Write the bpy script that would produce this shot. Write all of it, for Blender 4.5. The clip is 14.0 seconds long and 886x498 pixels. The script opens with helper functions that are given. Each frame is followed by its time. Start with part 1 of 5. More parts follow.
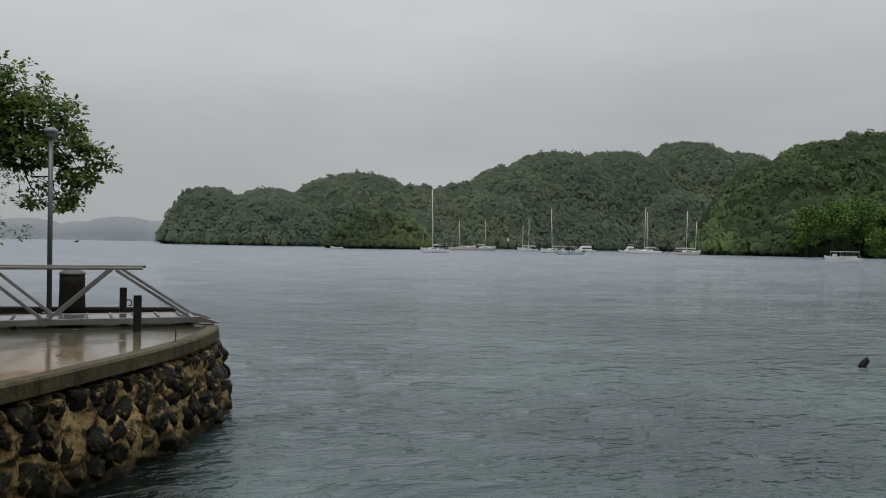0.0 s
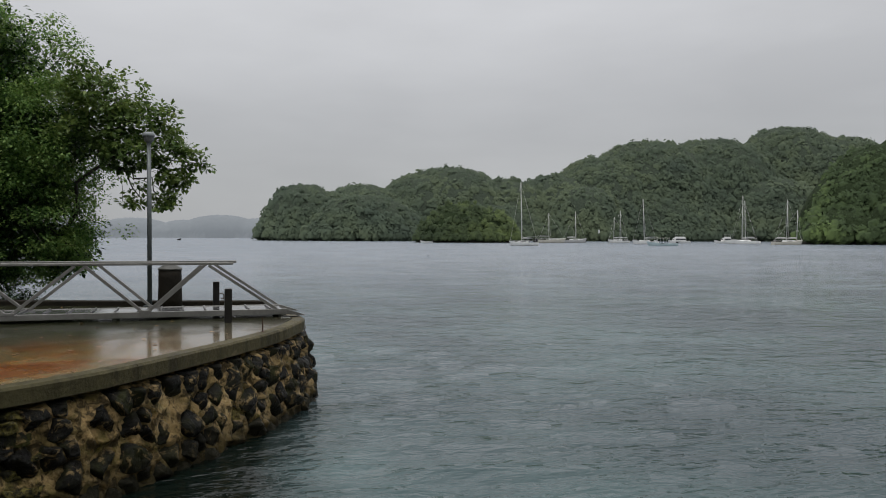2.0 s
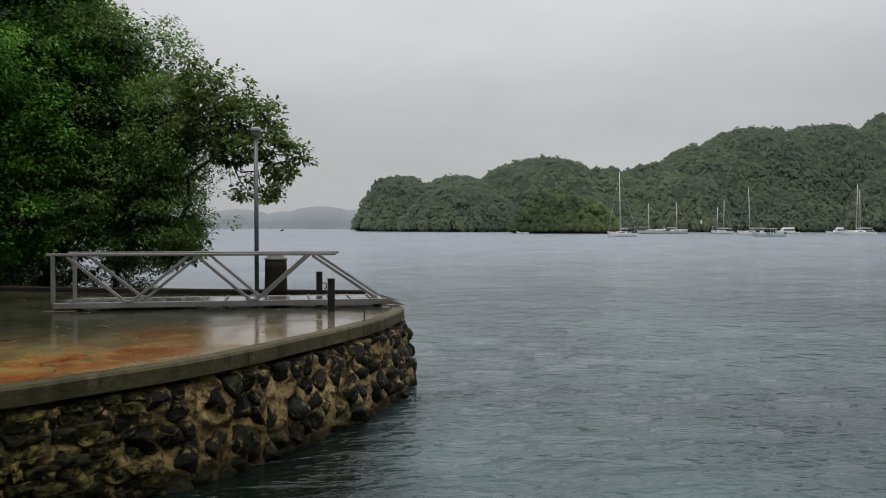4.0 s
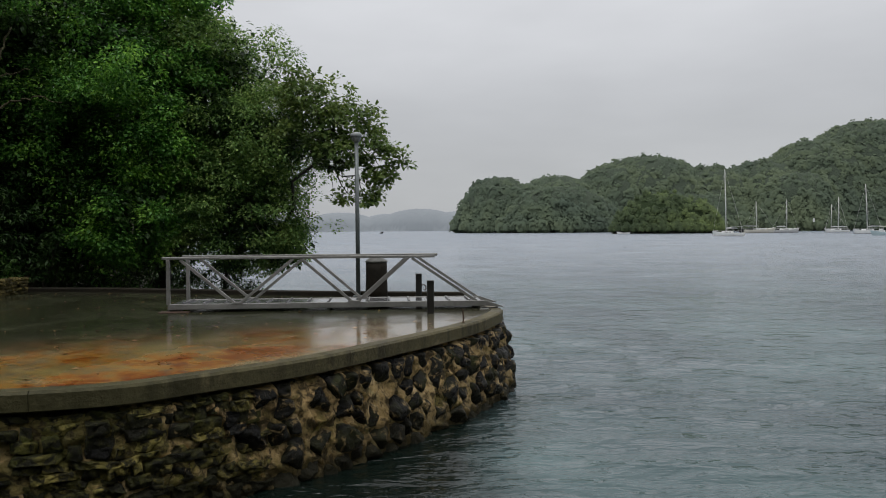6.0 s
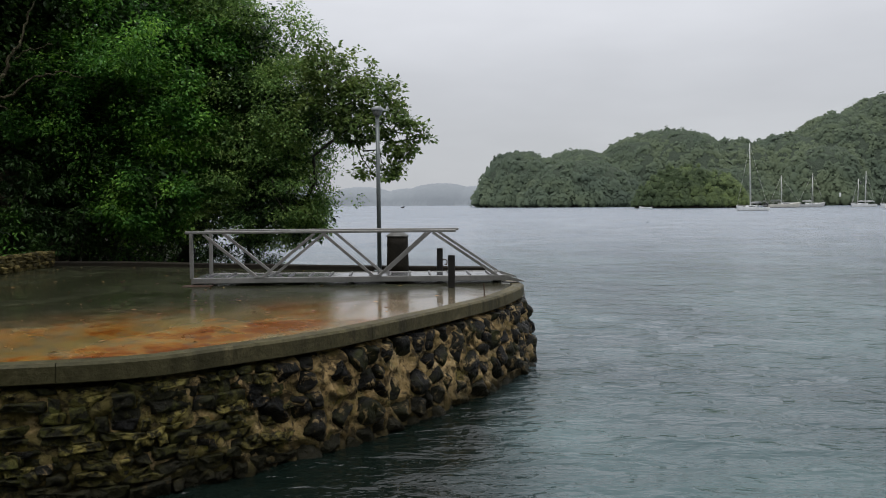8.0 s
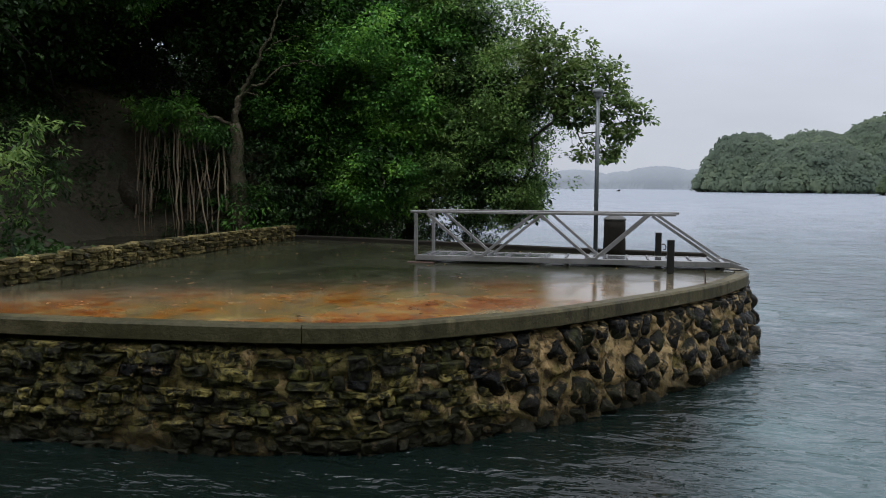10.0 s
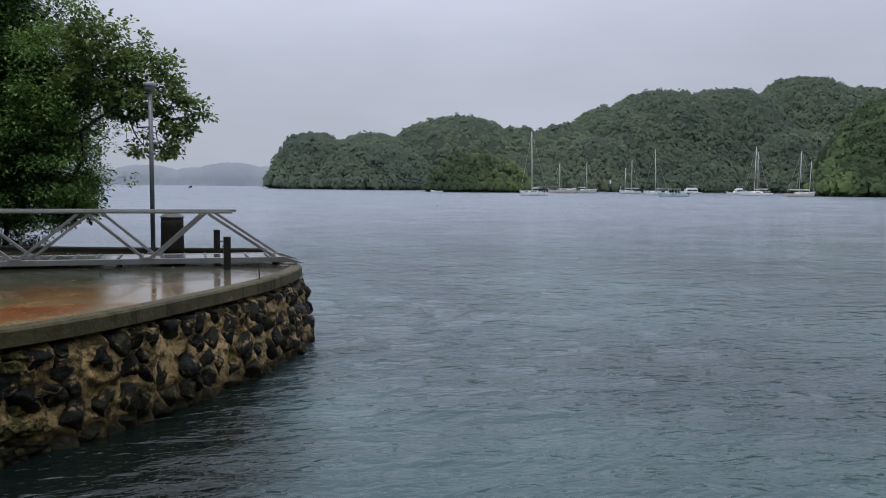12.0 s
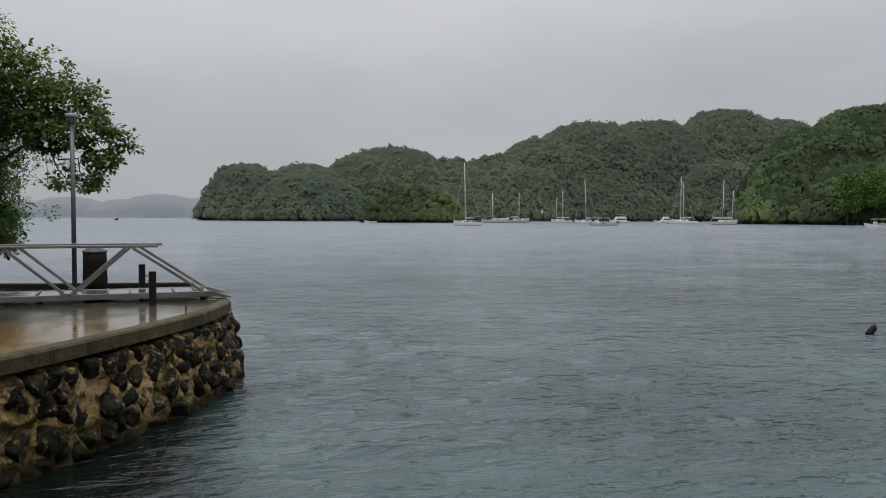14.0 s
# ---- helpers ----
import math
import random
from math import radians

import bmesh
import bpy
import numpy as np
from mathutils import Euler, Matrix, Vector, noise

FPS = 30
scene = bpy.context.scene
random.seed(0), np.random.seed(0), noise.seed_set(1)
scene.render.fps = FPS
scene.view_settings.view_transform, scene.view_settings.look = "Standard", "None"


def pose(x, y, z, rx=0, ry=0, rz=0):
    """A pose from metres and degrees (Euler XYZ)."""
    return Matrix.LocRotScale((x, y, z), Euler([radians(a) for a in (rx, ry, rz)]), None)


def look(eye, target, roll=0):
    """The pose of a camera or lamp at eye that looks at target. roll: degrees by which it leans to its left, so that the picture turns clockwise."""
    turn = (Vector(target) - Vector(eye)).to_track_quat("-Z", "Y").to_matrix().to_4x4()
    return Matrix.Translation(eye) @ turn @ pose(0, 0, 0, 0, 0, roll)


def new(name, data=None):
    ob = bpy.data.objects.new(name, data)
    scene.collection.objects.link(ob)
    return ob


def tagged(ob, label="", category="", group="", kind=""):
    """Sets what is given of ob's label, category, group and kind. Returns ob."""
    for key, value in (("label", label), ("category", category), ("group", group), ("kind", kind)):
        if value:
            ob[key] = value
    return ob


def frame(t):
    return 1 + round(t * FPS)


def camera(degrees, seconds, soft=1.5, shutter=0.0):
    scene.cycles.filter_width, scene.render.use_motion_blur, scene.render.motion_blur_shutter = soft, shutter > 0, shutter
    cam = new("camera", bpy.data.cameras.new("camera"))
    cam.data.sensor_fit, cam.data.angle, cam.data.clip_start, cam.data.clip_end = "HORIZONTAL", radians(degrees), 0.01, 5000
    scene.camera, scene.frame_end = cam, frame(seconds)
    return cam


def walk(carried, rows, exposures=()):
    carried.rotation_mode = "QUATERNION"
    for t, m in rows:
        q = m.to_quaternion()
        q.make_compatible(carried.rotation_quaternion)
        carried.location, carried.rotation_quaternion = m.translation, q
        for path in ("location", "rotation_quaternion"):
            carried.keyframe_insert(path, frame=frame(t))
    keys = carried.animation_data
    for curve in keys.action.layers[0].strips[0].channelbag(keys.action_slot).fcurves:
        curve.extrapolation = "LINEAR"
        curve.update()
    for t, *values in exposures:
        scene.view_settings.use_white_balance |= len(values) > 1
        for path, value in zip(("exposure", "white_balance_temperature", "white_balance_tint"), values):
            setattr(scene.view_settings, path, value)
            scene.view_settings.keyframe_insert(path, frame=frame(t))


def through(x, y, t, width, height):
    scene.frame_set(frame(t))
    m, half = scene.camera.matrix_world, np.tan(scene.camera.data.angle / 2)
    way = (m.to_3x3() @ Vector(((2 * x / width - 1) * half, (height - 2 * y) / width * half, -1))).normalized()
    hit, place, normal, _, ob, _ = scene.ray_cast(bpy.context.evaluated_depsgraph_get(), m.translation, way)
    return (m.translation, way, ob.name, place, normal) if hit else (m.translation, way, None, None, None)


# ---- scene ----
cam = camera(57.0, 14.0, 1.0)
PATH = [
    (0, (0.173, 0.542, 2.723), (0.883, 2.411, 2.711), 1.0),
    (0.5, (0.269, 0.401, 2.719), (0.98, 2.271, 2.71), 1.3),
    (1, (0.309, 0.344, 2.727), (1.006, 2.219, 2.715), 1.1),
    (1.5, (0.328, 0.316, 2.723), (0.902, 2.232, 2.696), 0.6),
    (2, (0.301, 0.24, 2.712), (0.802, 2.176, 2.682), 0.2),
    (2.5, (0.273, 0.19, 2.706), (0.607, 2.161, 2.664), 0.3),
    (3, (0.259, 0.18, 2.717), (0.522, 2.162, 2.662), 0.3),
    (5.5, (0.252, 0.177, 2.71), (0.536, 2.156, 2.664), -0.2),
    (6, (0.25, 0.155, 2.723), (0.281, 2.154, 2.674), -0.4),
    (6.5, (0.256, 0.142, 2.712), (0.194, 2.14, 2.651), -0.3),
    (7, (0.253, 0.152, 2.72), (0.205, 2.15, 2.657), -0.1),
    (7.5, (0.257, 0.176, 2.726), (0.228, 2.174, 2.632), -0.3),
    (8, (0.25, 0.163, 2.723), (0.229, 2.16, 2.612), -0.4),
    (8.5, (0.231, 0.081, 2.726), (0.13, 2.073, 2.573), 0.6),
    (8.7, (0.218, 0.057, 2.72), (-0.035, 2.035, 2.566), 0.6),
    (9.2, (0.212, 0.03, 2.714), (-0.245, 1.975, 2.56), 0.5),
    (9.75, (0.208, -0.01, 2.716), (-0.345, 1.91, 2.562), 0.4),
    (10.3, (0.21, -0.04, 2.724), (-0.252, 1.903, 2.569), 0.3),
    (10.8, (0.223, -0.064, 2.733), (-0.036, 1.913, 2.579), 0.3),
    (11, (0.28, -0.086, 2.742), (0.101, 1.9, 2.588), 0.4),
    (11.5, (0.405, -0.099, 2.728), (0.52, 1.892, 2.574), 0.3),
    (12, (0.5, -0.128, 2.739), (0.975, 1.808, 2.585), 0.6),
    (12.5, (0.562, -0.228, 2.751), (1.259, 1.641, 2.605), 0.6),
    (13, (0.575, -0.286, 2.756), (1.313, 1.569, 2.636), 0.3),
    (13.5, (0.552, -0.193, 2.762), (1.198, 1.698, 2.676), -0.0),
    (14, (0.544, -0.132, 2.759), (1.174, 1.765, 2.68), 0.2),
]
EXPOSURES = [(0.0, 0.02, 6500, 10), (1.5, 0.05, 6500, 10), (3.0, 0.25, 6500, 10), (5.5, 0.22, 6480, 10), (6.0, 0.26, 6450, 10), (6.5, 0.41, 6450, 10), (8.0, 0.45, 6350, 11), (8.7, 0.58, 6200, 12), (11.0, 0.60, 5860, 14), (11.5, 0.38, 5800, 15), (12.5, 0.20, 5880, 14), (13.0, 0.12, 6080, 13), (14.0, 0.10, 6400, 11)]
walk(cam, [(t, look(eye, target, roll)) for t, eye, target, roll in PATH], EXPOSURES)

# ---- light: an overcast, rainy sky ----
SUN_UP, SUN_ROUND = radians(74), radians(200)
world = bpy.data.worlds.new("overcast")
scene.world = world
world.use_nodes = True
wt = world.node_tree
wt.nodes.clear()


def wnode(kind, **sets):
    n = wt.nodes.new(kind)
    for key, value in sets.items():
        n.inputs[key].default_value = value
    return n


w_geo = wnode("ShaderNodeTexCoord")
w_sep = wnode("ShaderNodeSeparateXYZ")
wt.links.new(w_geo.outputs["Generated"], w_sep.inputs[0])
w_grad = wnode("ShaderNodeValToRGB")
w_grad.color_ramp.interpolation = "EASE"
SKY = [(0.0, (0.40, 0.41, 0.425)), (0.10, (0.435, 0.44, 0.45)), (0.30, (0.60, 0.605, 0.62)), (0.50, (0.86, 0.86, 0.87)), (1.0, (1.2, 1.2, 1.21))]
while len(w_grad.color_ramp.elements) < len(SKY):
    w_grad.color_ramp.elements.new(0.5)
for el, (at, col) in zip(w_grad.color_ramp.elements, SKY):
    el.position, el.color = at, (*col, 1)
wt.links.new(w_sep.outputs["Z"], w_grad.inputs[0])
w_map = wnode("ShaderNodeMapping", Scale=(1.0, 1.0, 3.6))
wt.links.new(w_geo.outputs["Generated"], w_map.inputs[0])
w_cloud = wnode("ShaderNodeTexNoise", Scale=2.3, Detail=5.0, Roughness=0.5)
wt.links.new(w_map.outputs[0], w_cloud.inputs["Vector"])
w_range = wnode("ShaderNodeMapRange")
w_range.inputs["From Min"].default_value, w_range.inputs["From Max"].default_value = 0.32, 0.68
w_range.inputs["To Min"].default_value, w_range.inputs["To Max"].default_value = 0.90, 1.07
wt.links.new(w_cloud.outputs[0], w_range.inputs[0])
w_mul = wnode("ShaderNodeVectorMath")
w_mul.operation = "SCALE"
wt.links.new(w_grad.outputs[0], w_mul.inputs[0])
wt.links.new(w_range.outputs[0], w_mul.inputs["Scale"])
w_bg = wnode("ShaderNodeBackground", Strength=0.92)
wt.links.new(w_mul.outputs[0], w_bg.inputs[0])
w_sky = wnode("ShaderNodeTexSky")
w_sky.sky_type, w_sky.sun_disc = "NISHITA", False
w_sky.sun_elevation, w_sky.sun_rotation = SUN_UP, SUN_ROUND
w_bg2 = wnode("ShaderNodeBackground", Strength=0.006)
wt.links.new(w_sky.outputs[0], w_bg2.inputs[0])
w_add, w_out = wnode("ShaderNodeAddShader"), wnode("ShaderNodeOutputWorld")
wt.links.new(w_bg.outputs[0], w_add.inputs[0])
wt.links.new(w_bg2.outputs[0], w_add.inputs[1])
wt.links.new(w_add.outputs[0], w_out.inputs[0])

sun = new("sun", bpy.data.lights.new("sun", "SUN"))
sun.data.energy, sun.data.angle, sun.data.color = 1.4, radians(40), (1.0, 0.98, 0.95)
sun.matrix_world = look((0, 0, 60), (0 - 20 * math.sin(SUN_ROUND), -20 * math.cos(SUN_ROUND) * 1.0, 60 - 20 * math.tan(SUN_UP)))


# ---- materials ----
class Mat:
    """A node material with short calls for the nodes that are used most."""

    def __init__(self, name, **sets):
        self.m = bpy.data.materials.new(name)
        self.m.use_nodes = True
        self.t = self.m.node_tree
        self.b = self.t.nodes["Principled BSDF"]
        for key, value in sets.items():
            self.set(key.replace("_", " "), value)
        self.co = self.t.nodes.new("ShaderNodeTexCoord").outputs["Object"]

    def put(self, socket, value):
        if isinstance(value, bpy.types.NodeSocket):
            self.t.links.new(value, socket)
        elif isinstance(value, tuple) and len(value) == 3 and socket.type == "RGBA":
            socket.default_value = (*value, 1)
        else:
            socket.default_value = value

    def set(self, key, value):
        self.put(self.b.inputs[key], value)
        return self

    def node(self, kind, out=0, **sets):
        n = self.t.nodes.new(kind)
        for key, value in sets.items():
            self.put(n.inputs[key.replace("_", " ")], value)
        return n.outputs[out]

    def world_co(self):
        self.co = self.t.nodes.new("ShaderNodeNewGeometry").outputs["Position"]
        return self

    def stretch(self, x, y, z, co=None):
        return self.node("ShaderNodeMapping", Vector=co or self.co, Scale=(x, y, z))

    def noise(self, scale, detail=4.0, rough=0.55, co=None, warp=0.0):
        return self.node("ShaderNodeTexNoise", Vector=co or self.co, Scale=scale, Detail=detail, Roughness=rough, Distortion=warp)

    def cells(self, scale, co=None, feature="F1"):
        n = self.t.nodes.new("ShaderNodeTexVoronoi")
        n.feature = feature
        self.put(n.inputs["Vector"], co or self.co)
        self.put(n.inputs["Scale"], scale)
        return n.outputs["Distance"]

    def ramp(self, fac, stops):
        n = self.t.nodes.new("ShaderNodeValToRGB")
        while len(n.color_ramp.elements) < len(stops):
            n.color_ramp.elements.new(0.5)
        for el, (at, col) in zip(n.color_ramp.elements, stops):
            el.position, el.color = at, (*col, 1) if isinstance(col, tuple) else (col, col, col, 1)
        self.put(n.inputs[0], fac)
        return n.outputs[0]

    def mix(self, fac, a, b, blend="MIX"):
        n = self.t.nodes.new("ShaderNodeMix")
        n.data_type, n.blend_type = "RGBA", blend
        self.put(n.inputs[0], fac), self.put(n.inputs[6], a), self.put(n.inputs[7], b)
        return n.outputs[2]

    def math(self, op, a, b=0.0):
        n = self.t.nodes.new("ShaderNodeMath")
        n.operation = op
        self.put(n.inputs[0], a), self.put(n.inputs[1], b)
        return n.outputs[0]

    def axis(self, which, co=None):
        return self.node("ShaderNodeSeparateXYZ", which, Vector=co or self.co)

    def bump(self, height, strength=0.4, distance=0.02, normal=None):
        n = self.t.nodes.new("ShaderNodeBump")
        self.put(n.inputs["Height"], height), self.put(n.inputs["Strength"], strength), self.put(n.inputs["Distance"], distance)
        if normal:
            self.put(n.inputs["Normal"], normal)
        self.set("Normal", n.outputs[0])
        return n.outputs[0]

    def island(self):
        return self.node("ShaderNodeNewGeometry", 8)

    def each(self):
        return self.node("ShaderNodeObjectInfo", 5)


def surface(name, dark, light, rough, scale, bump=0.3, depth=0.01, metal=0.0, fine=9.0, spots=None, spec=0.5):
    """A plain weathered surface: colour at two scales, uneven gloss, fine relief."""
    m = Mat(name, Metallic=metal)
    m.set("Specular IOR Level", spec)
    big, small = m.noise(scale, 5, 0.6), m.noise(scale * fine, 6, 0.6)
    col = m.ramp(m.mix(0.4, big, small), [(0.3, dark), (0.7, light)])
    if spots:
        col = m.mix(m.ramp(m.noise(scale * 2.3, 6, 0.65, warp=0.6), [(0.52, 0.0), (0.68, 0.85)]), col, spots)
    m.set("Base Color", col)
    m.set("Roughness", m.ramp(big, [(0.3, max(rough - 0.12, 0.03)), (0.7, min(rough + 0.12, 1.0))]))
    m.bump(small, bump, depth)
    return m.m


def foliage(name, dark, mid, light, gloss=0.45, through=0.25):
    """Wet leaves: each leaf of its own green, some light passing through."""
    m = Mat(name, Roughness=gloss)
    m.world_co()
    tone = m.mix(0.84, m.island(), m.mix(0.5, m.noise(0.45, 3, 0.6), m.noise(1.5, 2, 0.5)))
    col = m.ramp(tone, [(0.36, dark), (0.49, mid), (0.66, light)])
    m.set("Base Color", col)
    m.set("Specular IOR Level", 0.25)
    thin = m.t.nodes.new("ShaderNodeBsdfTranslucent")
    m.put(thin.inputs[0], col)
    both = m.t.nodes.new("ShaderNodeMixShader")
    both.inputs[0].default_value = through
    m.t.links.new(m.b.outputs[0], both.inputs[1])
    m.t.links.new(thin.outputs[0], both.inputs[2])
    m.t.links.new(both.outputs[0], m.t.nodes["Material Output"].inputs[0])
    return m.m


def far_woods(name, dark, mid, light, scale, own=0.28):
    """Tree crowns seen from afar: each crown its own green, mottled by boughs."""
    m = Mat(name, Roughness=0.85)
    m.world_co()
    m.set("Specular IOR Level", 0.15)
    tone = m.mix(1 - own, m.island(), m.mix(0.45, m.noise(scale, 4, 0.65), m.noise(scale * 0.18, 3, 0.6)))
    m.set("Base Color", m.ramp(tone, [(0.37, dark), (0.48, mid), (0.59, light)]))
    return m.m


def water_material():
    m = Mat("sea_water", IOR=1.333)
    m.world_co()
    x, y = m.axis(0), m.axis(1)
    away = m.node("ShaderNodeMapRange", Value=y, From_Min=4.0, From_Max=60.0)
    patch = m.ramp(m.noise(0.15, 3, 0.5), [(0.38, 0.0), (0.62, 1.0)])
    # paler far out: missing sky reflection is put into the colour
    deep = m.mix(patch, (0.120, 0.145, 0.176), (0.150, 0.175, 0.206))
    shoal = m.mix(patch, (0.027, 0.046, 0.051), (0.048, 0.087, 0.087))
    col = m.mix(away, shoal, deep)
    # dark reflections of the quay wall and the trees, put into the colour
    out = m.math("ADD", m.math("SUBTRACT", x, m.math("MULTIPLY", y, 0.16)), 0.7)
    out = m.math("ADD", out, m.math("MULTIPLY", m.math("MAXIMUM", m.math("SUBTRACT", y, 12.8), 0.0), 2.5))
    dark_reflection = m.node("ShaderNodeMapRange", Value=m.math("ADD", out, m.math("MULTIPLY", m.noise(0.6, 3, 0.5), 1.3)), From_Min=0.3, From_Max=1.5)
    tree_reflection = m.math("ADD", m.math("ADD", x, m.noise(0.4, 3, 0.5)), m.math("MULTIPLY", m.math("MAXIMUM", m.math("SUBTRACT", m.math("ABSOLUTE", m.math("SUBTRACT", y, 22.5)), 4.5), 0.0), 1.5))
    dark_reflection = m.math("MINIMUM", dark_reflection, m.node("ShaderNodeMapRange", Value=tree_reflection, From_Min=-4.0, From_Max=-1.2))
    col = m.mix(dark_reflection, (0.0035, 0.007, 0.0055), col)
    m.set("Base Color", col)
    m.set("Specular IOR Level", 0.5)
    m.set("Roughness", m.node("ShaderNodeMapRange", Value=y, From_Min=6.0, From_Max=160.0, To_Min=0.03, To_Max=0.26))
    calm = m.ramp(m.noise(0.03, 3, 0.55, m.stretch(0.6, 1.6, 1)), [(0.35, 0.72), (0.62, 1.0)])
    # far out one sees the near faces of the waves, not their backs
    tilt = m.node("ShaderNodeMapRange", Value=y, From_Min=4.0, From_Max=45.0, To_Min=-0.03, To_Max=-0.13)
    # gusts: the waves are steeper in some patches than in others
    gust = m.mix(0.5, m.noise(1.0, 3, 0.6, m.stretch(0.018, 0.075, 1)), m.noise(1.0, 3, 0.6, m.stretch(0.14, 0.42, 1)))
    tilt = m.math("MULTIPLY", tilt, m.ramp(gust, [(0.36, 0.35), (0.64, 1.0)]))
    chop = m.noise(1.0, 4, 0.6, m.stretch(0.34, 0.95, 1), 0.3)
    tilt = m.math("MULTIPLY", tilt, m.ramp(chop, [(0.38, 0.25), (0.60, 1.0)]))
    tilt = m.math("MULTIPLY", tilt, 2.2)
    lean = m.t.nodes.new("ShaderNodeVectorMath")
    lean.operation = "ADD"
    m.put(lean.inputs[0], m.node("ShaderNodeNewGeometry", 1))
    m.put(lean.inputs[1], m.node("ShaderNodeCombineXYZ", Y=tilt))
    unit = m.t.nodes.new("ShaderNodeVectorMath")
    unit.operation = "NORMALIZE"
    m.put(unit.inputs[0], lean.outputs[0])
    lean = unit.outputs[0]
    long = m.noise(1.0, 2, 0.5, m.stretch(0.5, 0.95, 1))
    mid = m.noise(1.0, 2, 0.5, m.stretch(1.7, 3.6, 1), 0.4)
    fine = m.noise(1.0, 2, 0.5, m.stretch(8.0, 14.0, 1), 0.4)
    fade = m.ramp(m.node("ShaderNodeMapRange", Value=y, From_Min=8.0, From_Max=160.0), [(0.0, 1.0), (0.15, 0.85), (0.4, 0.6), (1.0, 0.3)])
    calm = m.math("MULTIPLY", calm, fade)
    first = m.bump(long, m.math("MULTIPLY", calm, 0.5), 0.24, lean)
    second = m.bump(mid, calm, 0.13, first)
    m.bump(fine, fade, 0.027, second)
    return m.m


def floor_material():
    """Wet concrete: thin water films, and orange stains of rust and clay."""
    m = Mat("wet_concrete")
    m.world_co()
    x, y = m.axis(0), m.axis(1)
    big, mid, grit = m.noise(0.5, 5, 0.6), m.noise(2.2, 6, 0.65, warp=0.5), m.noise(30, 4, 0.6)
    grey = m.ramp(m.mix(0.45, big, grit), [(0.28, (0.07, 0.060, 0.042)), (0.52, (0.17, 0.148, 0.108)), (0.75, (0.30, 0.262, 0.195))])
    streak = m.mix(0.45, m.noise(1.0, 5, 0.6, m.stretch(0.75, 0.7, 1), 0.4), m.noise(1.0, 8, 0.75, m.stretch(3.6, 3.2, 1), 0.6))
    # stained between the edge and the middle of the quay, less towards its point
    across = m.ramp(m.node("ShaderNodeMapRange", Value=m.math("SUBTRACT", y, m.math("MULTIPLY", x, 0.62)), From_Min=7.6, From_Max=15.0),
                    [(0.0, 0.25), (0.14, 1.0), (0.50, 0.85), (0.86, 0.0)])
    along = m.ramp(m.node("ShaderNodeMapRange", Value=x, From_Min=-8.0, From_Max=1.0), [(0.0, 0.55), (0.35, 1.0), (0.66, 0.9), (0.92, 0.1)])
    where = m.math("MULTIPLY", across, along)
    clay = m.math("MULTIPLY", where, m.ramp(mid, [(0.25, 0.45), (0.55, 1.0)]))
    col = m.mix(clay, grey, m.mix(m.ramp(m.noise(1.3, 5, 0.65), [(0.35, 0.0), (0.65, 1.0)]), (0.062, 0.045, 0.010), (0.200, 0.143, 0.038)))
    ochre = m.math("MULTIPLY", where, m.ramp(streak, [(0.44, 0.0), (0.54, 0.92)]))
    col = m.mix(ochre, col, (0.31, 0.112, 0.007))
    rust = m.math("MULTIPLY", where, m.ramp(streak, [(0.495, 0.0), (0.55, 0.95)]))
    col = m.mix(rust, col, (0.085, 0.012, 0.002))
    spots = m.ramp(m.noise(7.0, 6, 0.75, warp=0.3), [(0.54, 0.0), (0.62, 0.8)])
    col = m.mix(spots, col, (0.07, 0.06, 0.045))
    # slimy under the trees, with their shade and reflection put into the colour
    slime_shade = m.math("ADD", m.math("SUBTRACT", y, m.math("MULTIPLY", x, 0.55)), m.math("MULTIPLY", mid, 2.6))
    slime_shade = m.ramp(m.node("ShaderNodeMapRange", Value=slime_shade, From_Min=12.7, From_Max=15.4), [(0.0, 0.0), (0.5, 0.8), (1.0, 0.95)])
    col = m.mix(slime_shade, col, m.ramp(m.mix(0.5, grit, m.noise(4.5, 5, 0.7, warp=0.4)), [(0.38, (0.002, 0.004, 0.002)), (0.50, (0.014, 0.017, 0.008)), (0.62, (0.055, 0.058, 0.032))]))
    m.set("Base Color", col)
    film = m.noise(0.7, 4, 0.55, warp=0.4)
    m.set("Roughness", m.math("ADD", m.ramp(film, [(0.43, 0.03), (0.50, 0.06), (0.56, 0.20)]), m.math("MAXIMUM", m.math("MULTIPLY", clay, 0.13), m.math("MULTIPLY", slime_shade, 0.05))))
    m.set("Specular IOR Level", m.math("SUBTRACT", 0.5, m.math("MAXIMUM", m.math("MULTIPLY", clay, 0.26), m.math("MULTIPLY", slime_shade, 0.30))))
    m.bump(m.mix(0.6, mid, m.mix(0.5, grit, m.noise(11, 3, 0.5))), m.ramp(film, [(0.4, 0.3), (0.7, 0.8)]), m.math("ADD", 0.006, m.math("MULTIPLY", slime_shade, 0.006)))
    return m.m


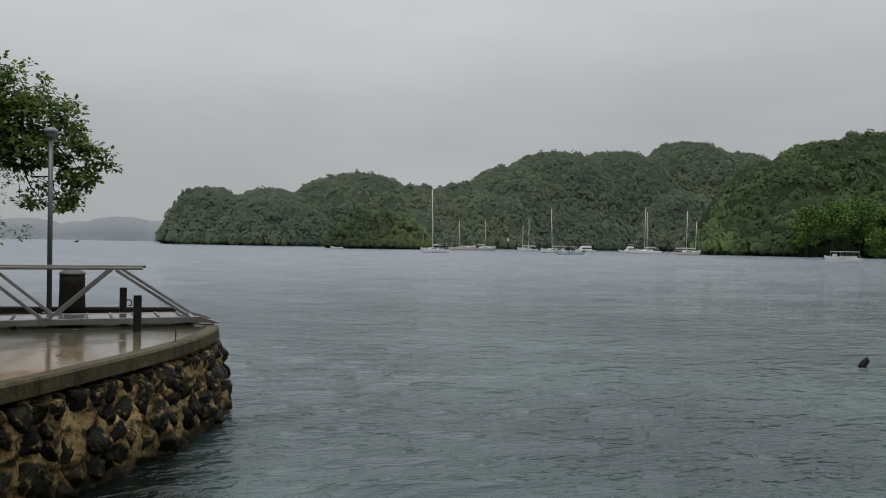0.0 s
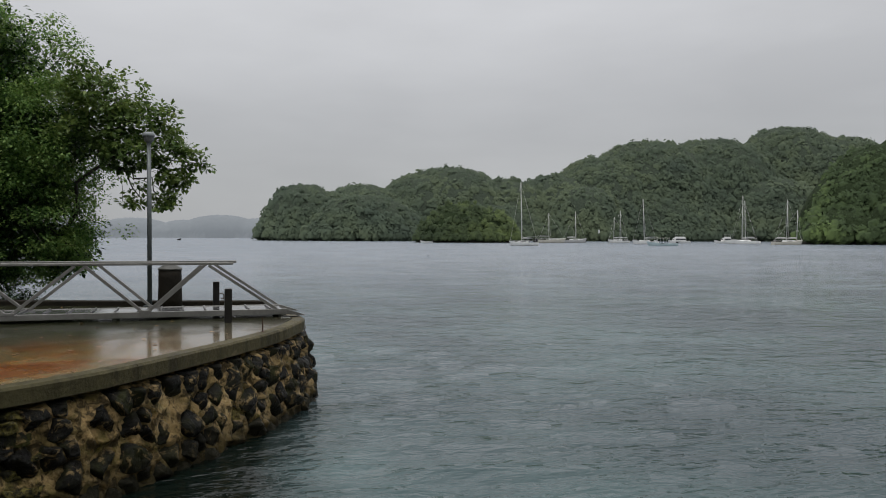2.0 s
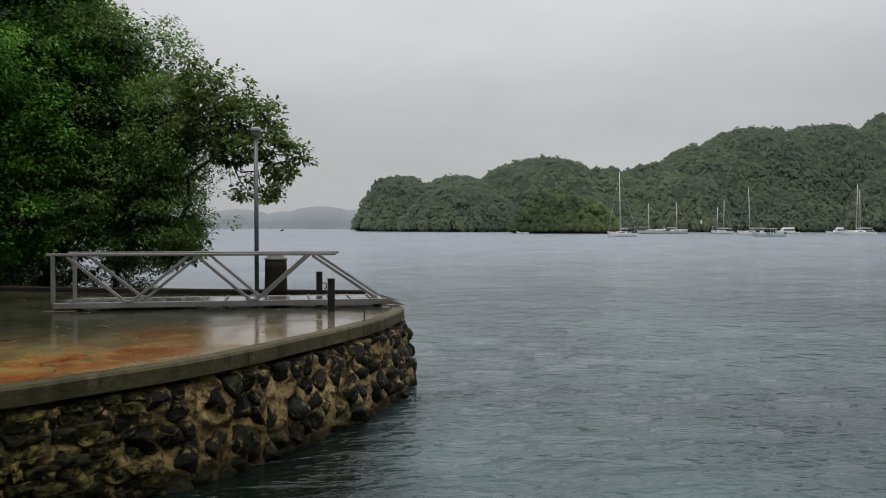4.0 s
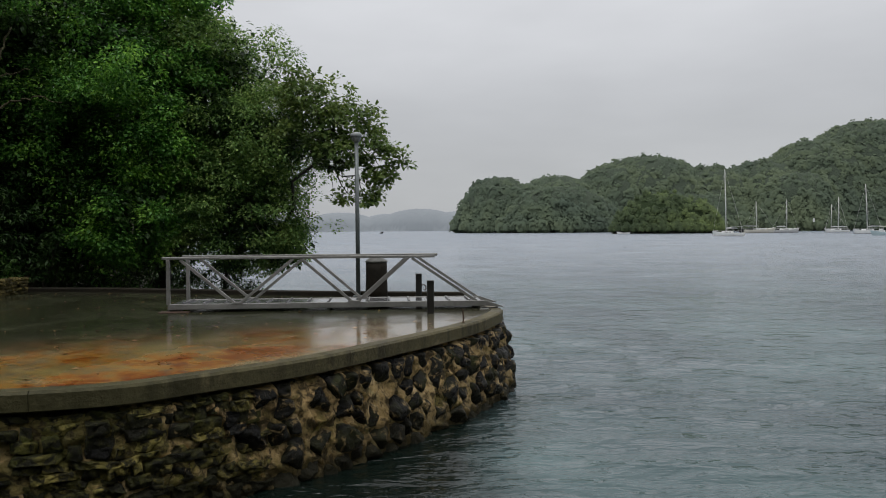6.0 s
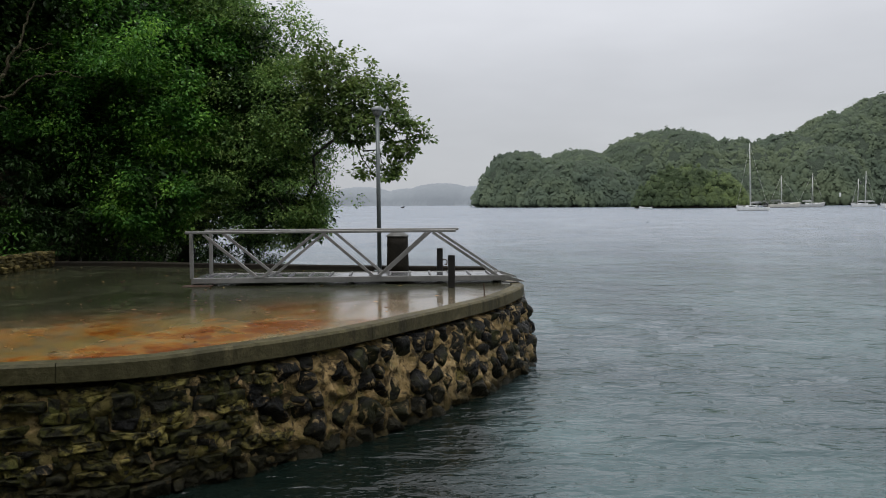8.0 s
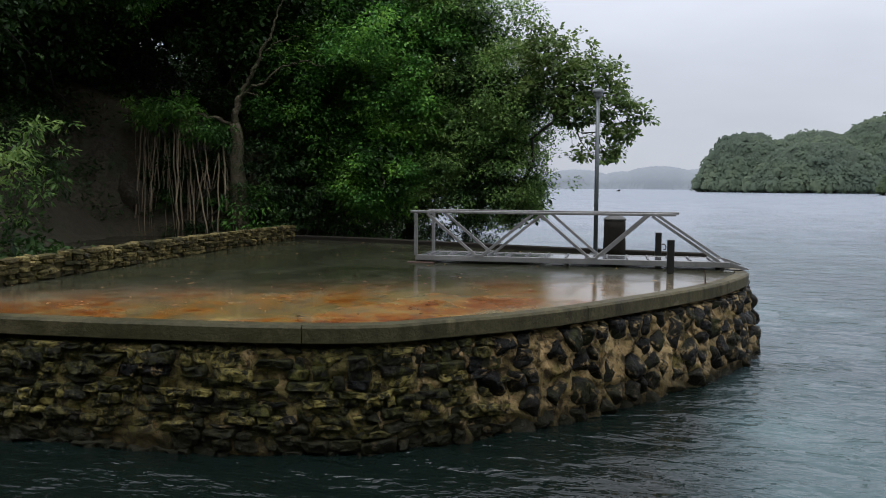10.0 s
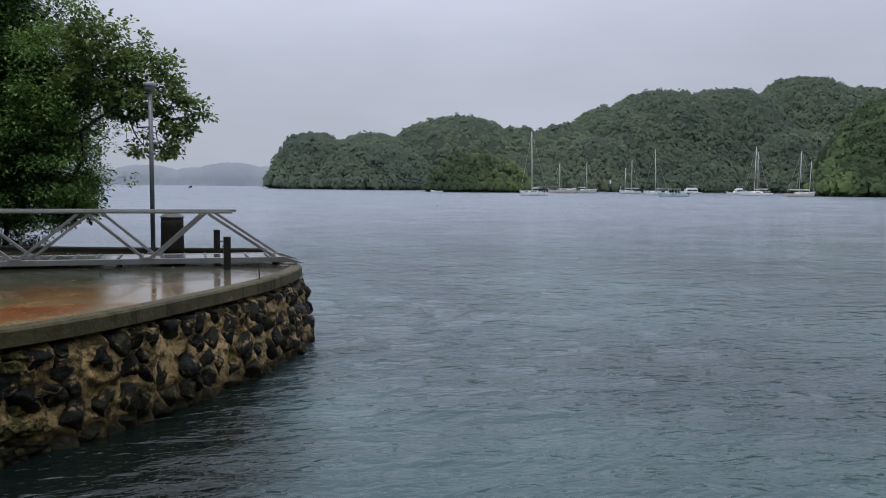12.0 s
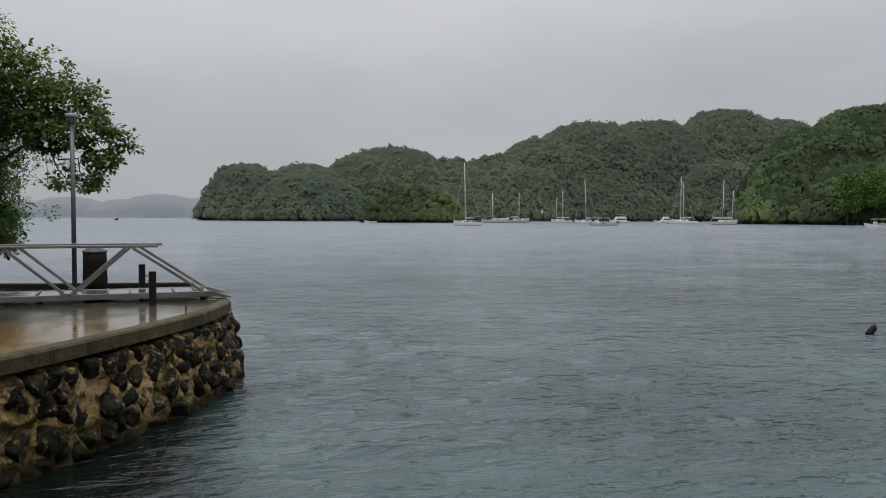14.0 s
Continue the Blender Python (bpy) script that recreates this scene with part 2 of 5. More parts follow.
def edge_material():
    """Damp old concrete, streaked from the top by dirty water."""
    m = Mat("kerb_concrete")
    m.world_co()
    big, grit, runs = m.noise(1.3, 5, 0.6), m.noise(26, 5, 0.6), m.noise(3.5, 5, 0.6, m.stretch(1, 1, 0.12), 0.3)
    col = m.ramp(m.mix(0.5, big, grit), [(0.3, (0.030, 0.026, 0.013)), (0.7, (0.135, 0.116, 0.062))])
    col = m.mix(m.ramp(runs, [(0.46, 0.0), (0.60, 0.75)]), col, (0.030, 0.026, 0.015))
    col = m.mix(m.ramp(m.noise(2.0, 6, 0.7, warp=0.6), [(0.54, 0.0), (0.66, 0.7)]), col, (0.19, 0.155, 0.085))
    moss = m.math("ADD", m.node("ShaderNodeMapRange", Value=m.axis(0), From_Min=0.4, From_Max=-4.0), m.math("MULTIPLY", m.math("SUBTRACT", big, 0.5), 1.2))
    col = m.mix(m.ramp(moss, [(0.0, 0.0), (0.75, 0.62)]), col, (0.024, 0.025, 0.010))
    m.set("Base Color", col)
    m.set("Roughness", m.ramp(big, [(0.3, 0.4), (0.7, 0.7)]))
    m.set("Specular IOR Level", 0.10)
    m.bump(m.mix(0.5, m.noise(8, 5, 0.6), grit), 0.9, 0.022)
    return m.m


def mortar_material():
    m = Mat("sandy_mortar", Roughness=0.55)
    m.world_co()
    big, grain, green = m.noise(1.6, 5, 0.6), m.noise(24, 5, 0.65), m.noise(2.6, 5, 0.6, warp=0.5)
    col = m.ramp(m.mix(0.4, big, grain), [(0.3, (0.09, 0.060, 0.025)), (0.5, (0.45, 0.31, 0.14)), (0.70, (0.70, 0.56, 0.33))])
    algae = m.math("ADD", green, m.node("ShaderNodeMapRange", Value=m.axis(0), From_Min=-0.6, From_Max=-3.2, To_Min=0.0, To_Max=0.22))
    col = m.mix(m.ramp(algae, [(0.50, 0.0), (0.66, 0.88)]), col, (0.050, 0.050, 0.009))
    # yellow-green moss and rusty seeps on the lower half
    low = m.node("ShaderNodeMapRange", Value=m.axis(2), From_Min=0.95, From_Max=0.45)
    col = m.mix(m.math("MULTIPLY", low, m.ramp(m.noise(4.2, 5, 0.65, warp=0.5), [(0.52, 0.0), (0.62, 0.8)])), col, (0.115, 0.105, 0.016))
    col = m.mix(m.math("MULTIPLY", low, m.ramp(m.noise(3.1, 5, 0.65, warp=0.8), [(0.58, 0.0), (0.66, 0.7)])), col, (0.26, 0.125, 0.028))
    tide = m.node("ShaderNodeMapRange", Value=m.math("ADD", m.axis(2), m.math("MULTIPLY", green, 0.3)), From_Min=0.28, From_Max=0.62)
    col = m.mix(tide, (0.035, 0.030, 0.013), col)
    col = m.mix(m.ramp(m.noise(1.2, 5, 0.65, warp=0.7), [(0.46, 0.0), (0.64, 0.6)]), col, (0.11, 0.080, 0.028))
    pits = m.noise(8, 6, 0.7, warp=0.6)
    col = m.mix(m.ramp(pits, [(0.42, 0.85), (0.52, 0.0)]), col, (0.018, 0.014, 0.007))
    m.set("Base Color", col)
    m.set("Specular IOR Level", 0.12)
    m.bump(m.mix(0.5, pits, grain), 1.0, 0.06)
    return m.m


def stone_material(name, tones, rough, moss=0.5, crust=0.0, spec=0.2, splash=0.0):
    """Single stones, told apart by their own tone; moss, black crust and wet gloss in patches."""
    m = Mat(name)
    m.set("Specular IOR Level", spec)
    own, grain = m.each(), m.noise(6.5, 6, 0.65)
    world_at = m.t.nodes.new("ShaderNodeNewGeometry").outputs["Position"]
    patch, pits = m.noise(3.0, 5, 0.6, world_at, 0.4), m.noise(10, 6, 0.7, world_at, 0.6)
    col = m.ramp(m.mix(0.72, own, m.mix(0.5, grain, m.noise(2.6, 5, 0.6, world_at, 0.5))), [(0.36, tones[0]), (0.5, tones[1]), (0.66, tones[2])])
    col = m.mix(m.ramp(patch, [(0.50, 0.0), (0.66, moss)]), col, (0.050, 0.054, 0.010))
    col = m.mix(m.ramp(pits, [(0.45, crust), (0.55, 0.0)]), col, (0.010, 0.010, 0.006))
    col = m.mix(m.ramp(m.noise(17, 4, 0.7, world_at), [(0.62, 0.0), (0.75, 0.3)]), col, (0.15, 0.11, 0.055))
    if splash:
        # mortar smeared over the rims
        smear = m.noise(5.5, 6, 0.7, world_at, 0.9)
        sand = m.ramp(m.noise(22, 4, 0.6, world_at), [(0.35, (0.10, 0.070, 0.030)), (0.65, (0.34, 0.245, 0.115))])
        col = m.mix(m.ramp(smear, [(0.555, 0.0), (0.61, splash)]), col, sand)
    tide = m.node("ShaderNodeMapRange", Value=m.math("ADD", m.axis(2, world_at), m.math("MULTIPLY", patch, 0.3)), From_Min=0.3, From_Max=0.65)
    col = m.mix(tide, (0.014, 0.013, 0.006), col)
    m.set("Base Color", col)
    m.set("Roughness", m.ramp(patch, [(0.35, rough - 0.15), (0.65, rough + 0.2)]))
    m.bump(m.mix(0.5, pits, m.noise(24, 5, 0.65, world_at)), 1.0, 0.06)
    return m.m


def hull_paint(name, col, rough=0.35):
    m = Mat(name)
    m.world_co()
    grime = m.noise(0.8, 5, 0.6, m.stretch(1, 1, 0.3))
    m.set("Base Color", m.mix(m.ramp(grime, [(0.45, 0.0), (0.75, 0.35)]), col, tuple(0.55 * c for c in col)))
    m.set("Roughness", rough)
    return m.m


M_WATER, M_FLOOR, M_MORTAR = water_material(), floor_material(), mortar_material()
M_EDGE = edge_material()
M_BASALT = stone_material("black_basalt", [(0.002, 0.002, 0.002), (0.0048, 0.0048, 0.0046), (0.014, 0.013, 0.010)], 0.38, 0.4, 0.4, 0.14, 0.9)
M_SLAB = stone_material("limestone_rubble", [(0.006, 0.006, 0.002), (0.040, 0.039, 0.010), (0.215, 0.178, 0.050)], 0.5, 0.8, 0.95, 0.14)
M_LOWSTONE = stone_material("garden_limestone", [(0.03, 0.025, 0.008), (0.11, 0.088, 0.028), (0.28, 0.22, 0.08)], 0.6, 0.5, 0.6)
M_ALU = surface("aluminium", (0.145, 0.143, 0.134), (0.26, 0.256, 0.242), 0.5, 2.0, 0.12, 0.003, metal=0.5)
M_DECK = surface("deck_plate", (0.13, 0.135, 0.14), (0.24, 0.245, 0.25), 0.16, 1.5, 0.2, 0.004, metal=0.55)
M_RIB = surface("worn_rib", (0.07, 0.07, 0.07), (0.16, 0.16, 0.155), 0.4, 3.0, 0.1, 0.003, metal=0.2)
M_TAR = surface("tarred_timber", (0.006, 0.006, 0.006), (0.020, 0.018, 0.016), 0.38, 3.0, 0.5, 0.012)
M_OLDPILE = surface("weathered_pile", (0.006, 0.0055, 0.004), (0.022, 0.018, 0.012), 0.75, 2.5, 0.7, 0.02, spec=0.15)
M_PILECAP = surface("pile_cap", (0.02, 0.02, 0.016), (0.085, 0.085, 0.075), 0.5, 4.0, 0.3, 0.006)
M_POLE = surface("galvanised_pole", (0.07, 0.082, 0.082), (0.14, 0.156, 0.156), 0.45, 2.2, 0.2, 0.004, metal=0.4)
M_LAMP = surface("lamp_cover", (0.12, 0.135, 0.14), (0.22, 0.24, 0.245), 0.4, 5.0, 0.1, 0.003)
M_GLASS = surface("lamp_glass", (0.10, 0.105, 0.105), (0.18, 0.19, 0.19), 0.2, 5.0, 0.1, 0.003)
M_RUST = surface("rusty_iron", (0.03, 0.017, 0.011), (0.08, 0.042, 0.024), 0.7, 9.0, 0.5, 0.004)
M_BLACKWOOD = surface("waterlogged_wood", (0.002, 0.002, 0.002), (0.007, 0.006, 0.005), 0.6, 6.0, 0.5, 0.01, spec=0.12)
M_MOSSBARK = surface("mossy_bark", (0.03, 0.027, 0.015), (0.13, 0.11, 0.068), 0.75, 2.6, 1.0, 0.04, spots=(0.035, 0.05, 0.014), spec=0.2)
M_SOIL = surface("forest_floor", (0.022, 0.018, 0.010), (0.075, 0.058, 0.032), 0.8, 0.8, 0.9, 0.08, spots=(0.03, 0.042, 0.014))
M_ROCK = surface("limestone_bank", (0.025, 0.020, 0.012), (0.11, 0.078, 0.04), 0.7, 1.1, 1.0, 0.08, spots=(0.03, 0.036, 0.014))
M_BARK = surface("grey_bark", (0.085, 0.075, 0.06), (0.26, 0.24, 0.20), 0.7, 3.5, 0.8, 0.02)
M_ROOT = surface("pale_root", (0.08, 0.064, 0.038), (0.38, 0.30, 0.19), 0.7, 3.0, 0.6, 0.012)
M_DARKBARK = surface("wet_bark", (0.018, 0.015, 0.011), (0.06, 0.05, 0.038), 0.6, 3.5, 0.8, 0.02)
M_LEAF = foliage("broad_leaf", (0.018, 0.060, 0.012), (0.080, 0.215, 0.036), (0.26, 0.48, 0.065), 0.45, 0.42)
M_LEAF2 = foliage("small_leaf", (0.034, 0.078, 0.022), (0.125, 0.225, 0.056), (0.30, 0.41, 0.11), 0.5, 0.48)
M_LEAF3 = foliage("almond_leaf", (0.048, 0.088, 0.025), (0.105, 0.165, 0.044), (0.20, 0.26, 0.07), 0.4, 0.42)
# darker leaf green: the shade under the trees is put into the colour
M_LEAF_SHADE = foliage("shaded_leaf", (0.008, 0.022, 0.006), (0.025, 0.058, 0.013), (0.068, 0.130, 0.028), 0.45, 0.3)
M_FERN = foliage("fern_leaf", (0.030, 0.085, 0.015), (0.075, 0.190, 0.028), (0.17, 0.32, 0.05))
M_LITTER = foliage("dead_leaf", (0.06, 0.032, 0.012), (0.16, 0.09, 0.03), (0.30, 0.19, 0.06), 0.4, 0.05)
# the haze over the long island is put into these greens
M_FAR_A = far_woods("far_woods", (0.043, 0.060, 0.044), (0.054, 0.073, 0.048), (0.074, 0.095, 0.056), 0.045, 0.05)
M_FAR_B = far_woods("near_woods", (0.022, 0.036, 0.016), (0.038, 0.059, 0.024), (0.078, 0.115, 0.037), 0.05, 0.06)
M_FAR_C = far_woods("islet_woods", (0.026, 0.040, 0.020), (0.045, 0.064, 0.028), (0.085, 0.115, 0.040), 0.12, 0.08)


def slope_material(name, green):
    """Ground between far trees; bare dark rock along the tide line."""
    m = Mat(name, Roughness=0.9)
    m.world_co()
    m.set("Specular IOR Level", 0.1)
    tide = m.node("ShaderNodeMapRange", Value=m.math("ADD", m.axis(2), m.noise(0.4, 4, 0.6)), From_Min=1.3, From_Max=2.2)
    m.set("Base Color", m.mix(tide, (0.022, 0.021, 0.018), m.mix(m.noise(0.35, 4, 0.65), tuple(0.75 * c for c in green), green)))
    m.bump(m.noise(0.6, 5, 0.7), 1.0, 1.0)
    return m.m


# the far slope carries the same haze in its colour
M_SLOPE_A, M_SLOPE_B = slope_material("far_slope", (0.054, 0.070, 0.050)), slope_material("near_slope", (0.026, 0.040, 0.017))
M_WHITE = hull_paint("white_gelcoat", (0.62, 0.63, 0.62))
M_CREAM = hull_paint("cream_paint", (0.50, 0.48, 0.42))
M_BLUE = hull_paint("pale_blue_paint", (0.36, 0.45, 0.47))
M_DARKHULL = hull_paint("dark_paint", (0.03, 0.035, 0.04))
M_SPAR = surface("spar", (0.42, 0.42, 0.41), (0.56, 0.56, 0.55), 0.4, 1.0, 0.05, 0.002)
M_TINT = surface("tinted_glass", (0.02, 0.022, 0.024), (0.05, 0.052, 0.055), 0.12, 2.0, 0.05, 0.002)
M_CANVAS = surface("canvas", (0.32, 0.33, 0.33), (0.48, 0.48, 0.47), 0.8, 2.0, 0.3, 0.01)
# the mist over the hills is put in as a faint glow of their own
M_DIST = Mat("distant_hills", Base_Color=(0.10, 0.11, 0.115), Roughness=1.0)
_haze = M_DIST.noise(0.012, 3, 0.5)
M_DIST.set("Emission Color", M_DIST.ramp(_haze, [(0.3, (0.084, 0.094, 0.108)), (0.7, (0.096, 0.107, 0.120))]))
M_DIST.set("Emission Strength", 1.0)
M_DIST = M_DIST.m


# ---- building helpers ----
def mesh_of(name, bm, smooth=False):
    me = bpy.data.meshes.new(name)
    bm.normal_update()
    bm.to_mesh(me)
    bm.free()
    if smooth:
        me.shade_smooth()
    return me


def raw_mesh(name, verts, faces, smooth=False):
    """verts: n x 3; faces: n x 3 or n x 4 indices."""
    verts, faces = np.asarray(verts, np.float32), np.asarray(faces, np.int32)
    me = bpy.data.meshes.new(name)
    me.vertices.add(len(verts)), me.vertices.foreach_set("co", verts.ravel())
    k = faces.shape[1]
    me.loops.add(faces.size), me.loops.foreach_set("vertex_index", faces.ravel())
    me.polygons.add(len(faces)), me.polygons.foreach_set("loop_start", np.arange(0, faces.size, k, dtype=np.int32))
    me.update(calc_edges=True)
    if smooth:
        me.shade_smooth()
    return me


def thing(name, label, category, at=(0, 0, 0), turn=0.0, group="", kind=""):
    """An empty at a thing's base, to which its parts are tied."""
    ob = new(name)
    ob.empty_display_size = 0.1
    ob.matrix_world = pose(*at, 0, 0, turn)
    return tagged(ob, label, category, group, kind)


def part(name, bm, material, parent, label="", smooth=False):
    me = bm if isinstance(bm, bpy.types.Mesh) else mesh_of(name, bm, smooth)
    if not me.materials:
        me.materials.append(material)
    ob = new(name, me)
    ob.parent = parent
    if label:
        ob["label"] = label
    return ob


def whole(name, bm, material, label, category, group="", kind="", smooth=False):
    me = bm if isinstance(bm, bpy.types.Mesh) else mesh_of(name, bm, smooth)
    me.materials.append(material)
    return tagged(new(name, me), label, category, group, kind)


def box(a, b, bevel=0.0, bm=None):
    """A box between two corners, its edges bevelled."""
    own = bmesh.new()
    mid, size = [(p + q) / 2 for p, q in zip(a, b)], [abs(q - p) for p, q in zip(a, b)]
    bmesh.ops.create_cube(own, size=1, matrix=Matrix.LocRotScale(mid, None, size))
    if bevel:
        bmesh.ops.bevel(own, geom=own.edges[:], offset=bevel, segments=2, affect="EDGES", profile=0.5)
    return join(bm, own)


def join(bm, own):
    if bm is None:
        return own
    me = bpy.data.meshes.new("tmp")
    own.to_mesh(me), own.free()
    bm.from_mesh(me)
    bpy.data.meshes.remove(me)
    return bm


def tube(points, radii, sides=8, bm=None):
    """A round tube along points, with a radius for each, closed at both ends."""
    bm = bm or bmesh.new()
    points = [Vector(p) for p in points]
    radii = [radii] * len(points) if isinstance(radii, (int, float)) else radii
    rings = []
    side = None
    for n, (p, r) in enumerate(zip(points, radii)):
        way = (points[min(n + 1, len(points) - 1)] - points[max(n - 1, 0)]).normalized()
        side = way.orthogonal().normalized() if side is None else (side - way * side.dot(way)).normalized()
        up = way.cross(side)
        rings.append([bm.verts.new(p + r * (math.cos(a) * side + math.sin(a) * up)) for a in (2 * math.pi * k / sides for k in range(sides))])
    for a, b in zip(rings, rings[1:]):
        for k in range(sides):
            bm.faces.new((a[k], a[(k + 1) % sides], b[(k + 1) % sides], b[k]))
    bm.faces.new(rings[0][::-1]), bm.faces.new(rings[-1])
    return bm


def bar(p, q, wide, high, bm=None, bevel=0.004):
    """A rectangular bar from p to q."""
    p, q = Vector(p), Vector(q)
    own = bmesh.new()
    m = Matrix.Translation((p + q) / 2) @ (q - p).to_track_quat("X", "Z").to_matrix().to_4x4() @ Matrix.Diagonal(((q - p).length, wide, high, 1))
    bmesh.ops.create_cube(own, size=1, matrix=m)
    if bevel:
        bmesh.ops.bevel(own, geom=own.edges[:], offset=bevel, segments=1, affect="EDGES")
    return join(bm, own)


def lathe(profile, sides=20, at=(0, 0), bm=None):
    """A body of revolution from (radius, height) pairs."""
    bm = bm or bmesh.new()
    rings = [[bm.verts.new((at[0] + r * math.cos(2 * math.pi * k / sides), at[1] + r * math.sin(2 * math.pi * k / sides), z)) for k in range(sides)] for r, z in profile]
    for a, b in zip(rings, rings[1:]):
        for k in range(sides):
            bm.faces.new((a[k], a[(k + 1) % sides], b[(k + 1) % sides], b[k]))
    bm.faces.new(rings[0][::-1]), bm.faces.new(rings[-1])
    return bm


def smooth_line(points, step):
    """Points at even steps along a smooth line through the given ones."""
    pts = [Vector((*p, 0)) if len(p) == 2 else Vector(p) for p in points]
    out = []
    for n in range(len(pts) - 1):
        a, b, c, d = pts[max(n - 1, 0)], pts[n], pts[n + 1], pts[min(n + 2, len(pts) - 1)]
        count = max(2, int((c - b).length / step))
        for k in range(count):
            t = k / count
            out.append(0.5 * (2 * b + (c - a) * t + (2 * a - 5 * b + 4 * c - d) * t * t + (3 * b - a - 3 * c + d) * t**3))
    return out + [pts[-1]]


def tangents(line):
    return [(line[min(n + 1, len(line) - 1)] - line[max(n - 1, 0)]).normalized() for n in range(len(line))]


rng = np.random.default_rng(7)
# ---- the sea ----
SEA = 0.09


def sea():
    front = np.radians(np.linspace(40, 140, 460))
    rest = np.radians(np.linspace(140, 400, 90))[1:-1]
    angle = np.concatenate([front, rest])
    rings = [0.0005, 0.3, 0.6]
    while rings[-1] < 4600:
        rings.append(rings[-1] * 1.0135 + 0.006)
    r = np.array(rings)
    x, y = 0.3 + r[:, None] * np.cos(angle), r[:, None] * np.sin(angle)
    z = np.zeros_like(x)
    step = np.gradient(r)[:, None]
    wind = radians(255)
    for n in range(46):
        length = 0.28 * 1.075**n * rng.uniform(0.9, 1.1)
        way = wind + rng.normal(0, 0.55)
        k, ph = 2 * math.pi / length, rng.uniform(0, 6.28)
        amp = 0.0033 * length**0.75 * min(1.0, 0.9 / length) * (1.35 if length < 1.6 else 1.0)
        seen = np.clip(length / (step * 3.2) - 0.6, 0, 1)
        s = np.sin(k * (x * math.cos(way) + y * math.sin(way)) + ph + 0.8 * np.sin(0.23 * x + 0.31 * y + ph))
        z += amp * seen * (s + 0.25 * (s * s - 0.5))
    gust = 0.75 + 0.35 * np.sin(0.11 * x + 0.07 * y + 1.0) * np.sin(0.05 * x - 0.16 * y)
    z *= gust * np.interp(r, [0, 6, 12, 20, 30, 70], [2.2, 2.6, 2.5, 1.7, 1.0, 0.3])[:, None]
    z += SEA
    verts = np.stack([x, y, z], -1).reshape(-1, 3)
    na, nr = len(angle), len(r)
    i, j = np.meshgrid(np.arange(nr - 1), np.arange(na), indexing="ij")
    j2 = (j + 1) % na
    faces = np.stack([i * na + j, (i + 1) * na + j, (i + 1) * na + j2, i * na + j2], -1).reshape(-1, 4)
    me = raw_mesh("water", verts, faces, True)
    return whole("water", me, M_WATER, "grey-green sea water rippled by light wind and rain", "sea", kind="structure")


sea()

# ---- the quay ----
TOP = 1.36
FRONT = [(-17, 6.25), (-9, 6.6), (-6.3, 6.72), (-4.44, 6.9), (-3.45, 7.06), (-2.56, 7.33), (-2.0, 7.8), (-1.0, 8.83), (0.06, 10.48), (0.85, 11.92), (1.32, 13.2), (1.45, 13.85)]
ROUND = [(1.45, 13.85), (1.40, 14.35), (1.22, 15.5), (0.95, 16.55)]
BACK = [(0.95, 16.55), (-2.4, 17.25), (-5.7, 18.2), (-7.96, 18.75), (-17, 19.6)]
edge_front = smooth_line(FRONT, 0.12)
edge_round = smooth_line(ROUND, 0.12)
edge_back = smooth_line(BACK, 0.4)
edge = edge_front + edge_round[1:]


def inward(line, off):
    out = []
    for p, t in zip(line, tangents(line)):
        out.append(p + Vector((-t.y, t.x, 0)) * off)
    return out


def quay_floor():
    inner = inward(edge, 0.19) + inward(edge_back, 0.05)[1:]
    bm = bmesh.new()
    top = [bm.verts.new((p.x, p.y, TOP)) for p in inner]
    low = [bm.verts.new((p.x, p.y, TOP - 0.3)) for p in inner]
    bm.faces.new(top)
    for n in range(len(top)):
        k = (n + 1) % len(top)
        bm.faces.new((top[n], low[n], low[k], top[k]))
    bmesh.ops.triangulate(bm, faces=[f for f in bm.faces if len(f.verts) > 4])
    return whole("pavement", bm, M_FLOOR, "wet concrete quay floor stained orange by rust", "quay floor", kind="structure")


def swept(line, profile, bm=None):
    """A closed profile of (offset inward, height) pairs swept along a line in the plan."""
    bm = bm or bmesh.new()
    rings = []
    for p, t in zip(line, tangents(line)):
        side = Vector((-t.y, t.x, 0))
        rings.append([bm.verts.new(p + side * o + Vector((0, 0, h))) for o, h in profile])
    k = len(profile)
    for a, b in zip(rings, rings[1:]):
        for n in range(k):
            bm.faces.new((a[n], b[n], b[(n + 1) % k], a[(n + 1) % k]))
    bm.faces.new(rings[0]), bm.faces.new(rings[-1][::-1])
    bmesh.ops.recalc_face_normals(bm, faces=bm.faces[:])
    return bm


quay_floor()
kerb = thing("quay_edge", "damp grey concrete edge beam of the quay", "edge beam", kind="structure")
# the beam was cast in lengths, with a joint between each two
cuts, runs, last = [], [], 0
KERB = [(0.0, TOP - 0.175), (-0.012, TOP - 0.165), (-0.012, TOP - 0.02), (0.01, TOP + 0.006), (0.185, TOP + 0.006), (0.187, TOP - 0.17)]
total = 0.0
for n in range(1, len(edge)):
    total += (edge[n] - edge[n - 1]).length
    at_kink = abs(edge[n].x + 2.45) < 0.07 and edge[n].y < 8
    if (total > 3.4 or at_kink) and n - last > 6 and len(edge) - n > 8:
        runs.append((last, n))
        last, total = n, 0.0
runs.append((last, len(edge) - 1))
